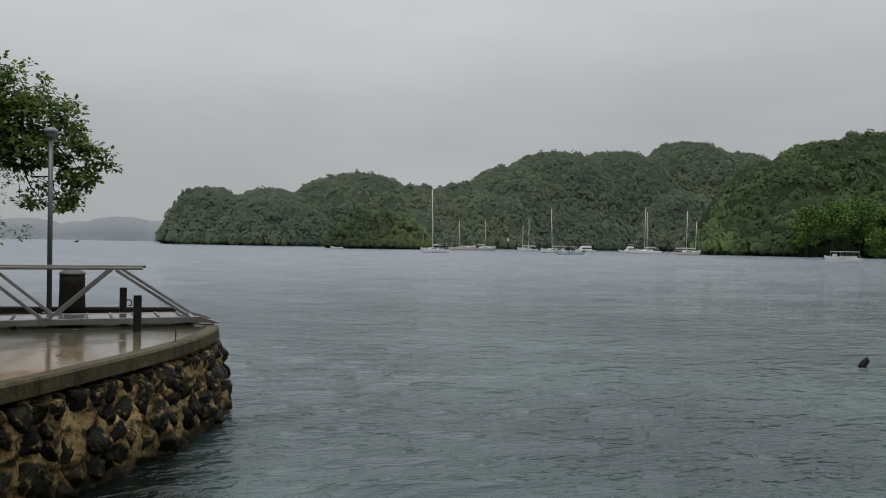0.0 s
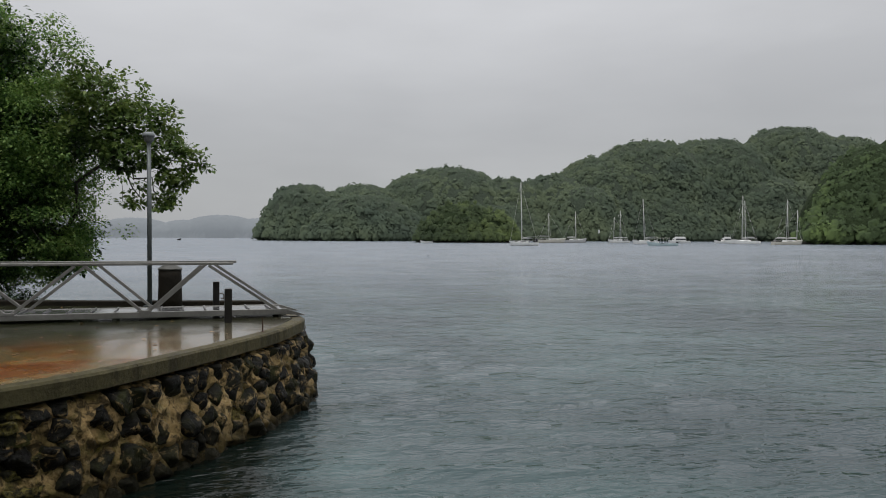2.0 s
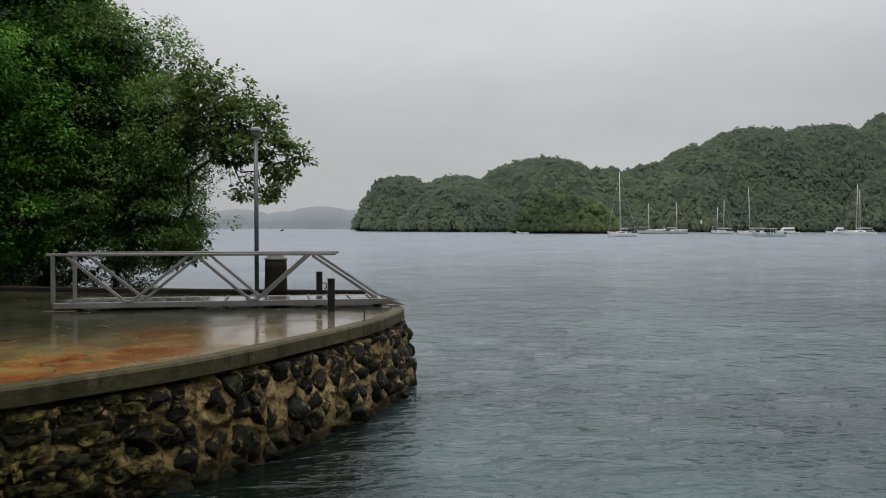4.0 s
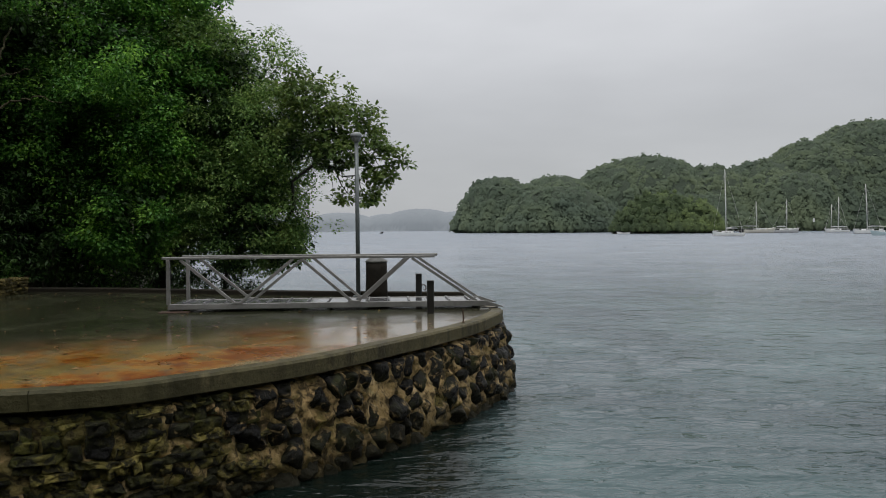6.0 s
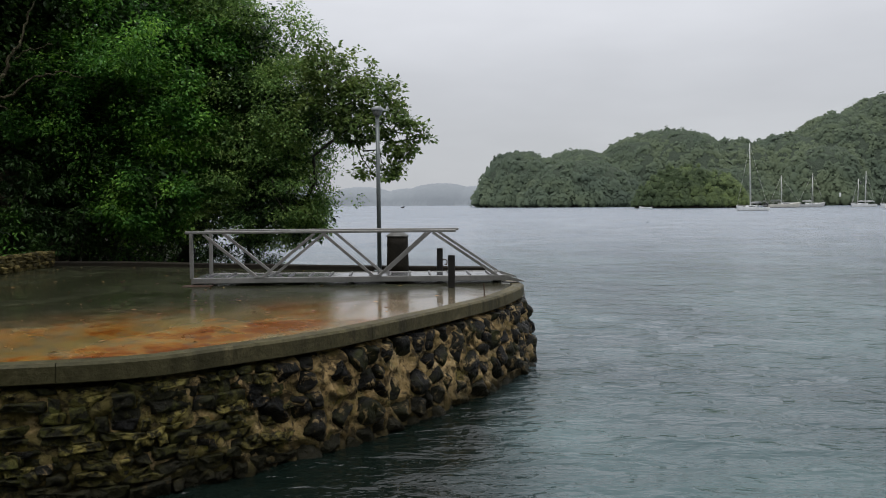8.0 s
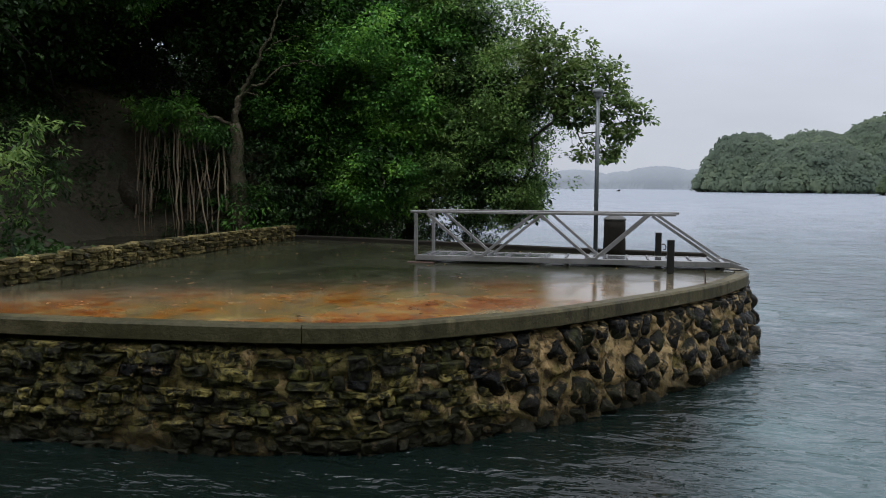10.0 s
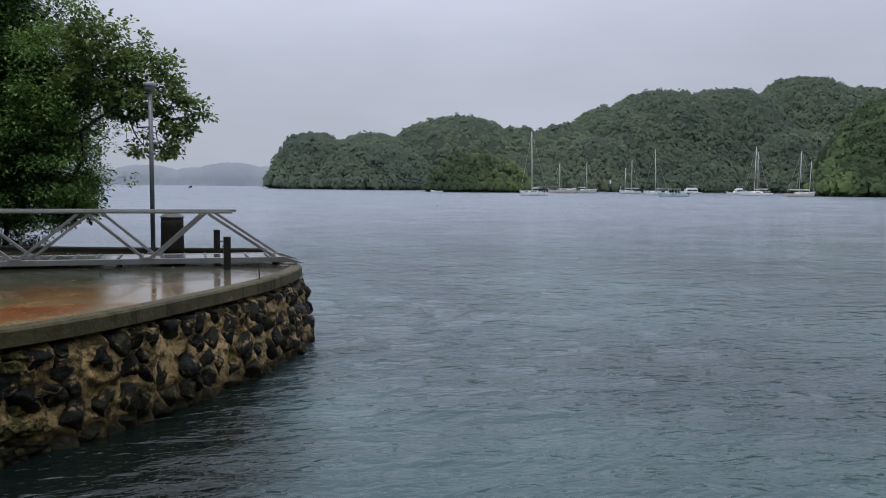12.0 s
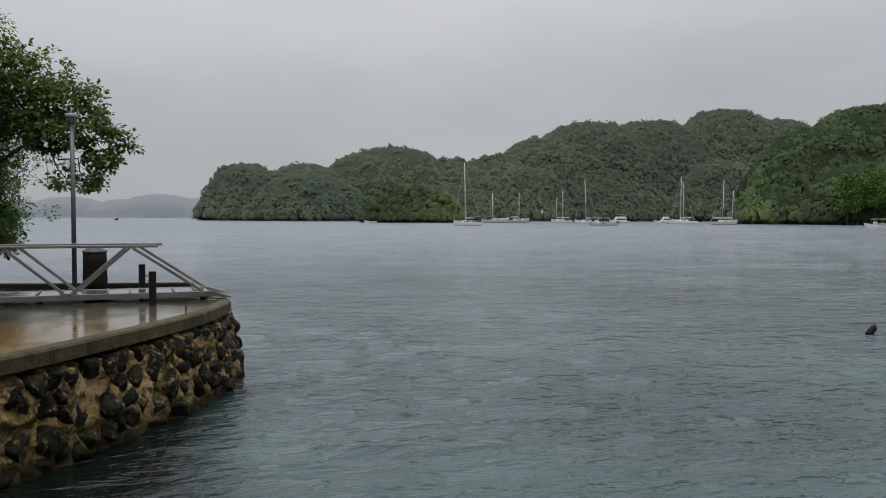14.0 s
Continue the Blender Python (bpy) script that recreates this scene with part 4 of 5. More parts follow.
tree("bank_tree", "dense tree on the bank over the quay", (-16.0, 15.0, 3.0), (-15.4, 15.2, 7.0),
     [((-14.0, 15.4, 8.6), (3.0, 2.8, 2.8), 560, 0.5, None), ((-13.2, 12.0, 7.6), (2.8, 2.8, 2.6), 520, 0.5, None), ((-16.2, 18.0, 6.8), (2.4, 2.0, 3.0), 420, 0.5, None), ((-13.4, 18.0, 10.0), (2.6, 2.0, 2.4), 420, 0.5, None),
      ((-13.8, 8.6, 7.4), (2.8, 2.8, 2.8), 420, 0.5, None)],
     M_LEAF_SHADE, M_DARKBARK, 0.15, 25, 0.4, 18, 0.42, slim=0.55)
tree("hill_tree", "dark dense tree higher on the wooded bank", (-20.0, 22.0, 5.0), (-19.6, 21.6, 8.0),
     [((-19.0, 20.0, 7.0), (3.0, 3.0, 3.6), 420, 0.5, None), ((-18.5, 24.6, 8.5), (3.6, 2.6, 3.6), 420, 0.5, None), ((-20.0, 15.6, 8.0), (3.0, 3.4, 3.6), 420, 0.5, None), ((-16.5, 28.0, 6.0), (4.0, 2.6, 4.0), 420, 0.5, None)],
     M_LEAF_SHADE, M_DARKBARK, 0.24, 26, 0.4, 16, 0.5)


def banyan():
    """An old strangler on the rock, its pale limbs reaching up and its roots hanging to the ground."""
    base = (-10.60, 19.6, 1.3)
    top = thing("banyan", "old banyan on the rock with hanging pale aerial roots", "tree", base)
    back = Matrix.Translation(base).inverted()
    g = random.Random(3)
    # a flared stem on the rock, with roots grown down over it
    bm = bmesh.new()
    limb(bm, (-10.55, 19.1, 1.2), (-10.66, 19.0, 4.3), 0.30, 0.14, 0, 900, 10, 10, 0.02)
    me = mesh_of("trunk", bm, True)
    me.transform(back)
    part("trunk", me, M_MOSSBARK, top)
    ways = [((-10.66, 19.0, 4.25), (-10.50, 18.95, 4.95), 0.24, 0.15), ((-10.50, 18.95, 4.9), (-9.95, 18.9, 5.75), 0.13, 0.10), ((-9.95, 18.9, 5.7), (-9.55, 18.9, 6.5), 0.10, 0.07),
            ((-9.55, 18.9, 6.45), (-9.25, 19.0, 7.4), 0.07, 0.04), ((-10.52, 18.95, 4.9), (-9.7, 18.9, 5.35), 0.08, 0.06), ((-9.7, 18.9, 5.35), (-8.95, 18.85, 5.75), 0.06, 0.04),
            ((-9.0, 18.85, 5.72), (-8.1, 18.9, 5.66), 0.04, 0.02), ((-10.45, 19.0, 5.0), (-9.9, 18.9, 4.95), 0.06, 0.03), ((-9.7, 18.9, 6.1), (-8.8, 18.9, 6.4), 0.05, 0.02),
            ((-10.70, 19.0, 4.3), (-11.9, 18.9, 4.5), 0.12, 0.09), ((-11.9, 18.9, 4.5), (-13.0, 18.8, 4.4), 0.09, 0.05)]
    for n, (a, b, r0, r1) in enumerate(ways):
        bm = bmesh.new()
        limb(bm, a, b, r0 * 0.42, r1 * 0.45, 0.06, 40 + n, 9, 8, 0.05)
        me = mesh_of("limb", bm, True)
        me.transform(back)
        part("limb", me, M_MOSSBARK, top)
    for n in range(52):
        x = g.uniform(-13.4, -10.85)
        y = 18.7 + g.uniform(-0.2, 0.5)
        hi = 4.0 + 0.5 * g.random() + 0.25 * math.sin(x * 4) - (0.75 if x > -11.3 else 0.0)
        bm = bmesh.new()
        r = g.choice((0.006, 0.008, 0.011, 0.015, 0.022, 0.030))
        limb(bm, (x, y, hi), (x + g.gauss(0.08, 0.22), y - g.uniform(0, 0.25), g.choice((1.25, 1.3, 1.35, 2.0, 2.6))), r * 0.8, r, 0.0, 70 + n, 8, 5, 0.011)
        me = mesh_of("aerial_root", bm, True)
        me.transform(back)
        part("aerial_root", me, M_ROOT, top)
    crown = np.concatenate([tufts((-9.30, 19.4, 8.9), (1.9, 1.1, 1.3), 130, 301, 0.5), tufts((-12.80, 18.6, 8.3), (1.8, 1.4, 1.2), 170, 302, 0.5),
                            tufts((-7.60, 19.5, 6.6), (1.3, 0.7, 1.0), 110, 303, 0.5)])
    me = leaves("crown", crown, 0.36, 24, 0.13, 91)
    me.transform(back)
    part("crown", me, M_LEAF, top)


banyan()


def rock_face():
    """Weathered limestone under the banyan."""
    bm = bmesh.new()
    bmesh.ops.create_icosphere(bm, subdivisions=5, radius=1)
    for v in bm.verts:
        p = v.co.copy()
        v.co = Vector((p.x * 2.6, p.y * 1.5, p.z * 2.1))
        v.co *= 1 + 0.22 * noise.fractal(p * 2.0, 1.0, 2.0, 5) + 0.06 * noise.noise(p * 9)
        v.co += Vector((-14.9, 19.9, 2.0))
    return whole("rock_outcrop", bm, M_ROCK, "brown weathered limestone outcrop behind the roots", "rock", smooth=True)


rock_face()


def shrub(label, at, radii, count, leaf, size, seed, per=22, tuft_r=0.22, droop=0.5, slim=0.3, stems=9):
    top = thing("shrub", label, "shrub", at)
    back = Matrix.Translation(at).inverted()
    some = tufts((at[0], at[1], at[2] + radii[2] * 0.8), radii, count, seed, 0.4, at[2])
    bm = bmesh.new()
    g = random.Random(seed)
    for k in range(stems):
        limb(bm, (at[0] + g.uniform(-0.2, 0.2), at[1] + g.uniform(-0.2, 0.2), at[2] - 0.15), some[g.randrange(len(some))], 0.03, 0.008, 0.1, seed + k, 5, 5)
    for kind, data, material in (("stem", mesh_of("stem", bm, True), M_DARKBARK), ("crown", leaves("crown", some, tuft_r, per, size, seed, droop, slim=slim), leaf)):
        data.transform(back)
        part(kind, data, material, top)


shrub("bright green fern-like shrub at the foot of the rock", (-10.4, 19.3, 1.3), (0.7, 0.5, 0.7), 70, M_FERN, 0.17, 401)
shrub("bright green shrub hanging over the rock ledge", (-11.35, 18.6, 3.75), (0.5, 0.35, 0.35), 56, M_FERN, 0.15, 413)
shrub("bright green shrub growing on the rock ledge", (-12.5, 18.6, 4.15), (0.75, 0.4, 0.6), 96, M_FERN, 0.18, 402)
# next two: dark leaves added to give the shade round the banyan roots
shrub("dark leaves added for the shade at the foot of the banyan", (-10.3, 19.5, 1.2), (1.0, 0.35, 1.6), 200, M_LEAF_SHADE, 0.15, 411)
shrub("dark leaves added for the shade behind the banyan roots", (-12.0, 19.0, 1.2), (1.5, 0.16, 1.6), 330, M_LEAF_SHADE, 0.15, 412)
shrub("dark undergrowth at the edge of the bank", (-9.3, 20.6, 0.9), (1.4, 0.9, 1.3), 150, M_LEAF_SHADE, 0.14, 404)
shrub("dark waterside undergrowth below the shore tree", (-7.3, 21.8, 0.5), (1.5, 0.9, 1.0), 170, M_LEAF_SHADE, 0.13, 405)
# dark leaf mass added in place of the shade below the shore tree
shrub("dark leaves added for the shade over the water under the shore tree", (-5.6, 22.7, 0.05), (1.3, 0.7, 1.05), 230, M_LEAF_SHADE, 0.12, 414)
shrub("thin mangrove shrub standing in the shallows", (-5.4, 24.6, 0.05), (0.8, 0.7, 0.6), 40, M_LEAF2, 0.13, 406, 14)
shrub("dark undergrowth on the bank over the low wall", (-13.6, 14.2, 1.6), (1.2, 2.2, 1.4), 170, M_LEAF_SHADE, 0.15, 407)
shrub("dark undergrowth on the bank", (-10.8, 10.2, 1.7), (1.3, 2.4, 1.3), 170, M_LEAF2, 0.15, 408)
shrub("dense dark thicket behind the quay", (-11.4, 21.6, 2.0), (1.6, 1.2, 2.2), 210, M_LEAF_SHADE, 0.15, 409)

def undergrowth():
    """Low plants and creepers all over the bank."""
    g = np.random.default_rng(55)
    x, y = g.uniform(-19, -7.4, 2600), g.uniform(7.2, 30, 2600)
    ground = bpy.data.objects["ground"].data
    co = np.empty(len(ground.vertices) * 3, np.float32)
    ground.vertices.foreach_get("co", co)
    co = co.reshape(-1, 3)
    ny = len(np.arange(-12, 112, 0.75))
    at = ((x + 90) / 0.55).astype(int) * ny + ((y + 12) / 0.75).astype(int)
    z = co[at, 2]
    fine = (z > 0.5) & (x < shore_x(y) - 0.5) & ~((y > 13.0) & (y < 19.3) & (x < -9.0) & (x > -13.6) & (z < 3.8))
    places = np.stack([x, y, z + 0.15], -1)[fine]
    whole("undergrowth", leaves("undergrowth", places, 0.45, 20, 0.15, 77, 0.1, slim=0.45), M_LEAF_SHADE, "dense low plants and creepers covering the bank", "undergrowth", kind="stuff")


undergrowth()

# ---- the wooded islands ----
def island(name, label, hills, reach, wood, gap, size, seed, tuft=30, blade=1.2):
    """Steep wooded hills (x, y, half-width, half-depth, height) as one body; crowns stand all over it."""
    g = np.random.default_rng(seed)
    (x0, x1), (y0, y1) = reach

    def height(x, y):
        h = np.full_like(x, -3.0)
        for cx, cy, rx, ry, top in hills:
            d = np.sqrt(((x - cx) / rx) ** 2 + ((y - cy) / ry) ** 2)
            h = np.maximum(h, np.where(d < 1, top * np.clip(1 - d**2.6, 0, 1) ** 0.62, -3.0))
        return h

    top = thing(name, label, "island", (0, 0, 0), kind="structure")
    xs, ys = np.linspace(x0, x1, int((x1 - x0) / 3.2)), np.linspace(y0, y1, int((y1 - y0) / 3.2))
    x, y = np.meshgrid(xs, ys, indexing="ij")
    h0 = height(x, y)
    z = h0 - 2.4 + (2.3 + g.normal(0, 0.7, h0.shape)) * np.clip((h0 - 1) / 5, 0, 1)
    nx, ny = x.shape
    i, j = np.meshgrid(np.arange(nx - 1), np.arange(ny - 1), indexing="ij")
    faces = np.stack([i * ny + j, (i + 1) * ny + j, (i + 1) * ny + j + 1, i * ny + j + 1], -1).reshape(-1, 4)
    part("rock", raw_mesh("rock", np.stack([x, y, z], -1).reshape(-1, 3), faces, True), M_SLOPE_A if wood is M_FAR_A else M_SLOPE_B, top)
    # crowns, set closer on the slopes that are steep
    want = int((x1 - x0) * (y1 - y0) / gap**2 * 4.6)
    px, py = g.uniform(x0, x1, want), g.uniform(y0, y1, want)
    h = height(px, py)
    sx, sy = (height(px + 1.5, py) - h) / 1.5, (height(px, py + 1.5) - h) / 1.5
    steep = np.sqrt(1 + sx**2 + sy**2)
    keep = (h > 0.2) & (g.random(want) < np.clip(steep, 1, 3.2) / 3.0) & (sy > -0.35)
    sheer = (h > 4) & (steep > 1.7) & (sy > -0.3)
    again = np.repeat(np.nonzero(sheer)[0], 2)
    low = h[again] * g.uniform(0.2, 0.9, len(again))
    grad = np.sqrt(sx[again] ** 2 + sy[again] ** 2)
    fall = (h[again] - low) / np.maximum(grad, 1.2) ** 2
    px = np.concatenate([px[keep], px[again] - sx[again] * fall * 0.8])
    py = np.concatenate([py[keep], py[again] - sy[again] * fall * 0.8])
    h = np.concatenate([h[keep], low])
    ball = bmesh.new()
    bmesh.ops.create_icosphere(ball, subdivisions=1, radius=1)
    bv = np.array([v.co[:] for v in ball.verts])
    bf = np.array([[v.index for v in f.verts] for f in ball.faces])
    ball.free()
    n = len(px)
    r = size * np.exp(g.normal(0, 0.36, n)).clip(0.5, 1.7)
    h = h - 0.72 * r + np.where(g.random(n) < 0.12, g.uniform(0.4, 2.6, n), 0)
    lump = 1 + 0.10 * g.normal(0, 1, (n, len(bv), 1)).clip(-1.6, 1.6)
    verts = bv[None] * lump * r[:, None, None] * 0.86 * np.stack([np.ones(n), np.ones(n), g.uniform(0.7, 1.0, n)], -1)[:, None]
    c = np.stack([px, py, np.maximum(h, r * 0.5 + 1.2)], -1)
    verts = (verts + c[:, None]).reshape(-1, 3)
    faces = (bf[None] + (np.arange(n) * len(bv))[:, None, None]).reshape(-1, 3)
    me = raw_mesh("tree_crowns", verts, faces, True)
    lit = np.tile(0.5 * bv + np.array([0.0, -0.15, 0.55]), (n, 1))
    lit /= np.linalg.norm(lit, axis=1, keepdims=True)
    me.normals_split_custom_set_from_vertices(lit.astype(np.float32))
    tagged(part("tree_crowns", me, wood, top), kind="stuff")
    # leafy boughs over every crown, in clumps
    d = g.normal(0, 1, (n, tuft, 3)) + np.array([0, -0.7, 0.45])
    lobe = g.normal(0, 1, (n, 5, 3)) + np.array([0, -0.6, 0.5])
    d = 0.55 * d + 0.75 * np.take_along_axis(lobe, g.integers(0, 5, (n, tuft, 1)).repeat(3, 2), 1)
    d /= np.linalg.norm(d, axis=2, keepdims=True)
    p = (c[:, None] + d * r[:, None, None] * g.uniform(0.82, 1.08, (n, tuft, 1))).reshape(-1, 3)
    m = len(p)
    nrm = d.reshape(-1, 3) + g.normal(0, 0.38, (m, 3))
    nrm[:, 1] = -np.abs(nrm[:, 1]) - 0.3
    a = np.cross(nrm, g.normal(0, 1, (m, 3)))
    a /= np.linalg.norm(a, axis=1, keepdims=True)
    b = np.cross(nrm, a)
    b /= np.linalg.norm(b, axis=1, keepdims=True)
    s = blade * np.repeat(r, tuft)[:, None] * g.uniform(0.5, 1.25, (m, 1))
    verts = np.stack([p - a * s, p - b * s * 0.7, p + a * s, p + b * s * 0.7], 1).reshape(-1, 3)
    faces = np.arange(m * 4).reshape(-1, 4)
    me = raw_mesh("boughs", verts, faces)
    lit = np.repeat(0.5 * d.reshape(-1, 3) + np.array([0.0, -0.15, 0.55]), 4, 0)
    lit /= np.linalg.norm(lit, axis=1, keepdims=True)
    me.shade_smooth()
    me.normals_split_custom_set_from_vertices(lit.astype(np.float32))
    tagged(part("boughs", me, wood, top), kind="stuff")


island("long_island", "long steep wooded island, dull green in the rain", [
    (45, 535, 27, 45, 35.5), (34, 533, 14, 38, 27), (62, 540, 24, 42, 31.5), (86, 545, 36, 45, 36.5), (147, 550, 48, 50, 50), (128, 548, 40, 46, 45), (188, 552, 34, 46, 43),
    (228, 555, 40, 50, 47), (262, 555, 45, 55, 60), (305, 560, 62, 60, 74), (362, 565, 62, 62, 78), (434, 570, 60, 62, 91), (492, 580, 66, 62, 86), (540, 590, 70, 60, 72),
    (78, 488, 36, 26, 27), (232, 512, 30, 26, 36), (385, 512, 48, 28, 44), (300, 515, 50, 26, 30), (160, 515, 50, 25, 24), (455, 520, 60, 28, 38)],
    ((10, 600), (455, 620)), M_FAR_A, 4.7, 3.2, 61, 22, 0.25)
island("islet", "small low wooded islet before the long island", [(104, 362, 21, 15, 17.5), (94, 360, 13, 12, 13.5), (117, 362, 13, 13, 14)],
       ((80, 132), (344, 380)), M_FAR_C, 2.6, 1.6, 62, 34, 0.22)
island("near_island", "steep wooded island with bright green trees at its foot", [
    (269, 302, 28, 28, 33), (286, 306, 38, 36, 44), (314, 306, 42, 42, 55), (340, 300, 48, 46, 60), (390, 285, 60, 60, 62), (450, 270, 60, 60, 55), (248, 288, 19, 16, 14),
    (276, 268, 34, 20, 25), (302, 250, 36, 22, 24), (340, 235, 45, 26, 28)],
    ((225, 520), (200, 360)), M_FAR_B, 4.3, 2.9, 63, 30, 0.23)


# out of view behind the camera, added to keep sky light off the wall
island("unseen_shore", "unseen wooded shore behind the camera, added to block sky light", [(-30, -42, 50, 30, 24), (20, -46, 50, 32, 26), (70, -40, 46, 30, 22), (-70, -20, 40, 34, 24)],
       ((-115, 120), (-80, -8)), M_FAR_B, 14.0, 4.5, 64, 8, 0.4)


M_BRIGHT = far_woods("bright_woods", (0.046, 0.086, 0.021), (0.080, 0.148, 0.032), (0.13, 0.215, 0.048), 0.25, 0.15)


def waterside_tree(at, high, r, seed):
    """A full round tree at the foot of the near island."""
    g = np.random.default_rng(seed)
    top = thing("waterside_tree", "bright green leafy tree at the foot of the wooded island", "tree", at, group="bright trees on the island shore")
    part("trunk", tube([(0, 0, -3.0), (0.2, 0, high * 0.3), (0.1, 0, high * 0.6)], [0.45, 0.35, 0.2], 8), M_DARKBARK, top, smooth=True)
    n = 46
    d = g.normal(0, 1, (n, 3)) + np.array([0, -0.3, 0.2])
    d /= np.linalg.norm(d, axis=1, keepdims=True)
    lumps = np.array([0, 0, high * 0.50]) + d * np.array([r, r, high * 0.47]) * g.uniform(0.35, 0.95, (n, 1))
    part("crown", leaves("crown", lumps, r * 0.42, 90, 0.85, seed, 0.2, 0.8, 0.8), M_BRIGHT, top)


for n, (tx, ty, tz, high, r) in enumerate(((246, 248, 3.5, 17, 5.5), (255, 244, 4.0, 20, 6.5), (266, 241, 4.0, 21, 7.0), (277, 237, 4.0, 19, 6.5), (288, 232, 4.0, 20, 7.0), (266, 233, 1.0, 11, 4.5))):
    waterside_tree((tx, ty, tz), high, r, 700 + n)


def distant_land():
    hills = [(-125, 1150, 58, 40, 26.5), (-170, 1150, 50, 40, 20), (-95, 1150, 40, 40, 20), (-62, 1150, 40, 40, 24), (-14, 1150, 62, 50, 31), (40, 1150, 60, 50, 27), (-230, 1150, 70, 50, 20), (110, 1150, 80, 50, 24)]
    xs, ys = np.linspace(-310, 200, 240), np.linspace(1100, 1200, 40)
    x, y = np.meshgrid(xs, ys, indexing="ij")
    z = np.full_like(x, -4.0)
    for cx, cy, rx, ry, h in hills:
        d = np.sqrt(((x - cx) / rx) ** 2 + ((y - cy) / ry) ** 2)
        z = np.maximum(z, np.where(d < 1, h * np.clip(1 - d**2.2, 0, 1) ** 0.5, -4.0))
    z += np.where(z > 0, rng.normal(0, 0.35, z.shape), 0)
    nx, ny = x.shape
    i, j = np.meshgrid(np.arange(nx - 1), np.arange(ny - 1), indexing="ij")
    faces = np.stack([i * ny + j, (i + 1) * ny + j, (i + 1) * ny + j + 1, i * ny + j + 1], -1).reshape(-1, 4)
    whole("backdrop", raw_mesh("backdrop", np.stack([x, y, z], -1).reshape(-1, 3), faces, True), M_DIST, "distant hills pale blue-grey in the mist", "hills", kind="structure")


distant_land()
# ---- on the quay ----
def gangway():
    """A truss gangway laid on the quay: x along it, y across."""
    top = thing("gangway", "aluminium truss gangway with ribbed deck lying on the quay", "gangway", (-4.12, 13.80, TOP), 3.4)
    wide, high, long = 0.92, 0.925, 5.26
    # the seaward truss stands a little further along than the landward one
    for y, dx in ((0.0, 0.0), (wide, 0.11)):
        part("side_beam", box((dx, y - 0.03, 0.045), (long + 0.05, y + 0.03, 0.14), 0.008), M_ALU, top)
        part("top_rail", box((dx - 0.1, y - 0.03, high - 0.045), (dx + 4.45, y + 0.03, high), 0.01), M_ALU, top)
        part("post", box((dx - 0.03, y - 0.028, 0.13), (dx + 0.03, y + 0.028, high - 0.045), 0.006), M_ALU, top)
        for a, b in (((0.20, high - 0.05), (1.10, 0.13)), ((1.16, 0.13), (2.06, high - 0.05)), ((2.20, high - 0.05), (3.06, 0.13)), ((3.12, 0.13), (3.95, high - 0.05)), ((4.06, high - 0.05), (5.16, 0.13))):
            part("diagonal", bar((a[0] + dx, y, a[1]), (b[0] + dx, y, b[1]), 0.045, 0.048), M_ALU, top)
        # gusset where two diagonals meet the beam
        for x in (dx + 1.13, dx + 3.09):
            part("gusset", box((x - 0.09, y - 0.034, 0.125), (x + 0.09, y + 0.034, 0.165), 0.004), M_ALU, top)
    deck = part("deck", box((0.03, 0.03, 0.112), (long, wide - 0.03, 0.132), 0.003), M_DECK, top, "wet ribbed deck plate")
    for n in range(15):
        x = 0.22 + n * 0.345
        part("rib", box((x - 0.014, 0.05, 0.133), (x + 0.014, wide - 0.05, 0.156), 0.004), M_RIB, deck)
    for x in (0.0, long / 2, long - 0.05):
        part("cross_beam", box((x - 0.025, 0.03, 0.0), (x + 0.025, wide - 0.03, 0.11), 0.004), M_ALU, top)
    # the side beams run out in thin tapered toes
    for y in (0.0, wide):
        toe = bmesh.new()
        pts = [(long + 0.05, 0.138), (long + 0.36, 0.034), (long + 0.36, 0.018), (long + 0.05, 0.047)]
        rows = [[toe.verts.new((x, y + w, z)) for x, z in pts] for w in (-0.028, 0.028)]
        for k in range(4):
            toe.faces.new((rows[0][k], rows[0][(k + 1) % 4], rows[1][(k + 1) % 4], rows[1][k]))
        toe.faces.new(rows[0][::-1]), toe.faces.new(rows[1])
        bmesh.ops.recalc_face_normals(toe, faces=toe.faces[:])
        part("toe", toe, M_ALU, top)
    hook = [(long - 0.02, -0.03, 0.03), (long + 0.06, -0.1, 0.022), (long + 0.22, -0.1, 0.022), (long + 0.26, -0.04, 0.022), (long + 0.24, 0.02, 0.03)]
    part("lifting_loop", tube(smooth_line(hook, 0.03), 0.012, 6), M_TAR, top, "dark bent lifting loop")
    part("support_block", box((-0.14, -0.14, 0.0), (0.35, 0.06, 0.018), 0.004), M_RUST, top)


gangway()


def lamp_post():
    top = thing("lamp_post", "slim grey lamp post with a squat round lantern", "lamp post", (-1.22, 16.74, TOP))
    part("base_plate", box((-0.11, -0.11, 0.0), (0.11, 0.11, 0.02), 0.004), M_POLE, top)
    part("pole", tube([(0, 0, 0.01), (-0.004, 0, 1.6), (-0.012, 0, 3.18)], [0.045, 0.043, 0.040], 14), M_POLE, top, smooth=True)
    lantern = part("lantern", lathe([(0.04, 3.12), (0.075, 3.15), (0.095, 3.18), (0.105, 3.235), (0.105, 3.245)], 20, (-0.012, 0)), M_GLASS, top, "grey glass bowl", smooth=True)
    part("hood", lathe([(0.116, 3.24), (0.119, 3.255), (0.116, 3.295), (0.09, 3.315), (0.04, 3.33), (0.01, 3.332)], 20, (-0.012, 0)), M_LAMP, lantern, "round metal hood", smooth=True)


lamp_post()


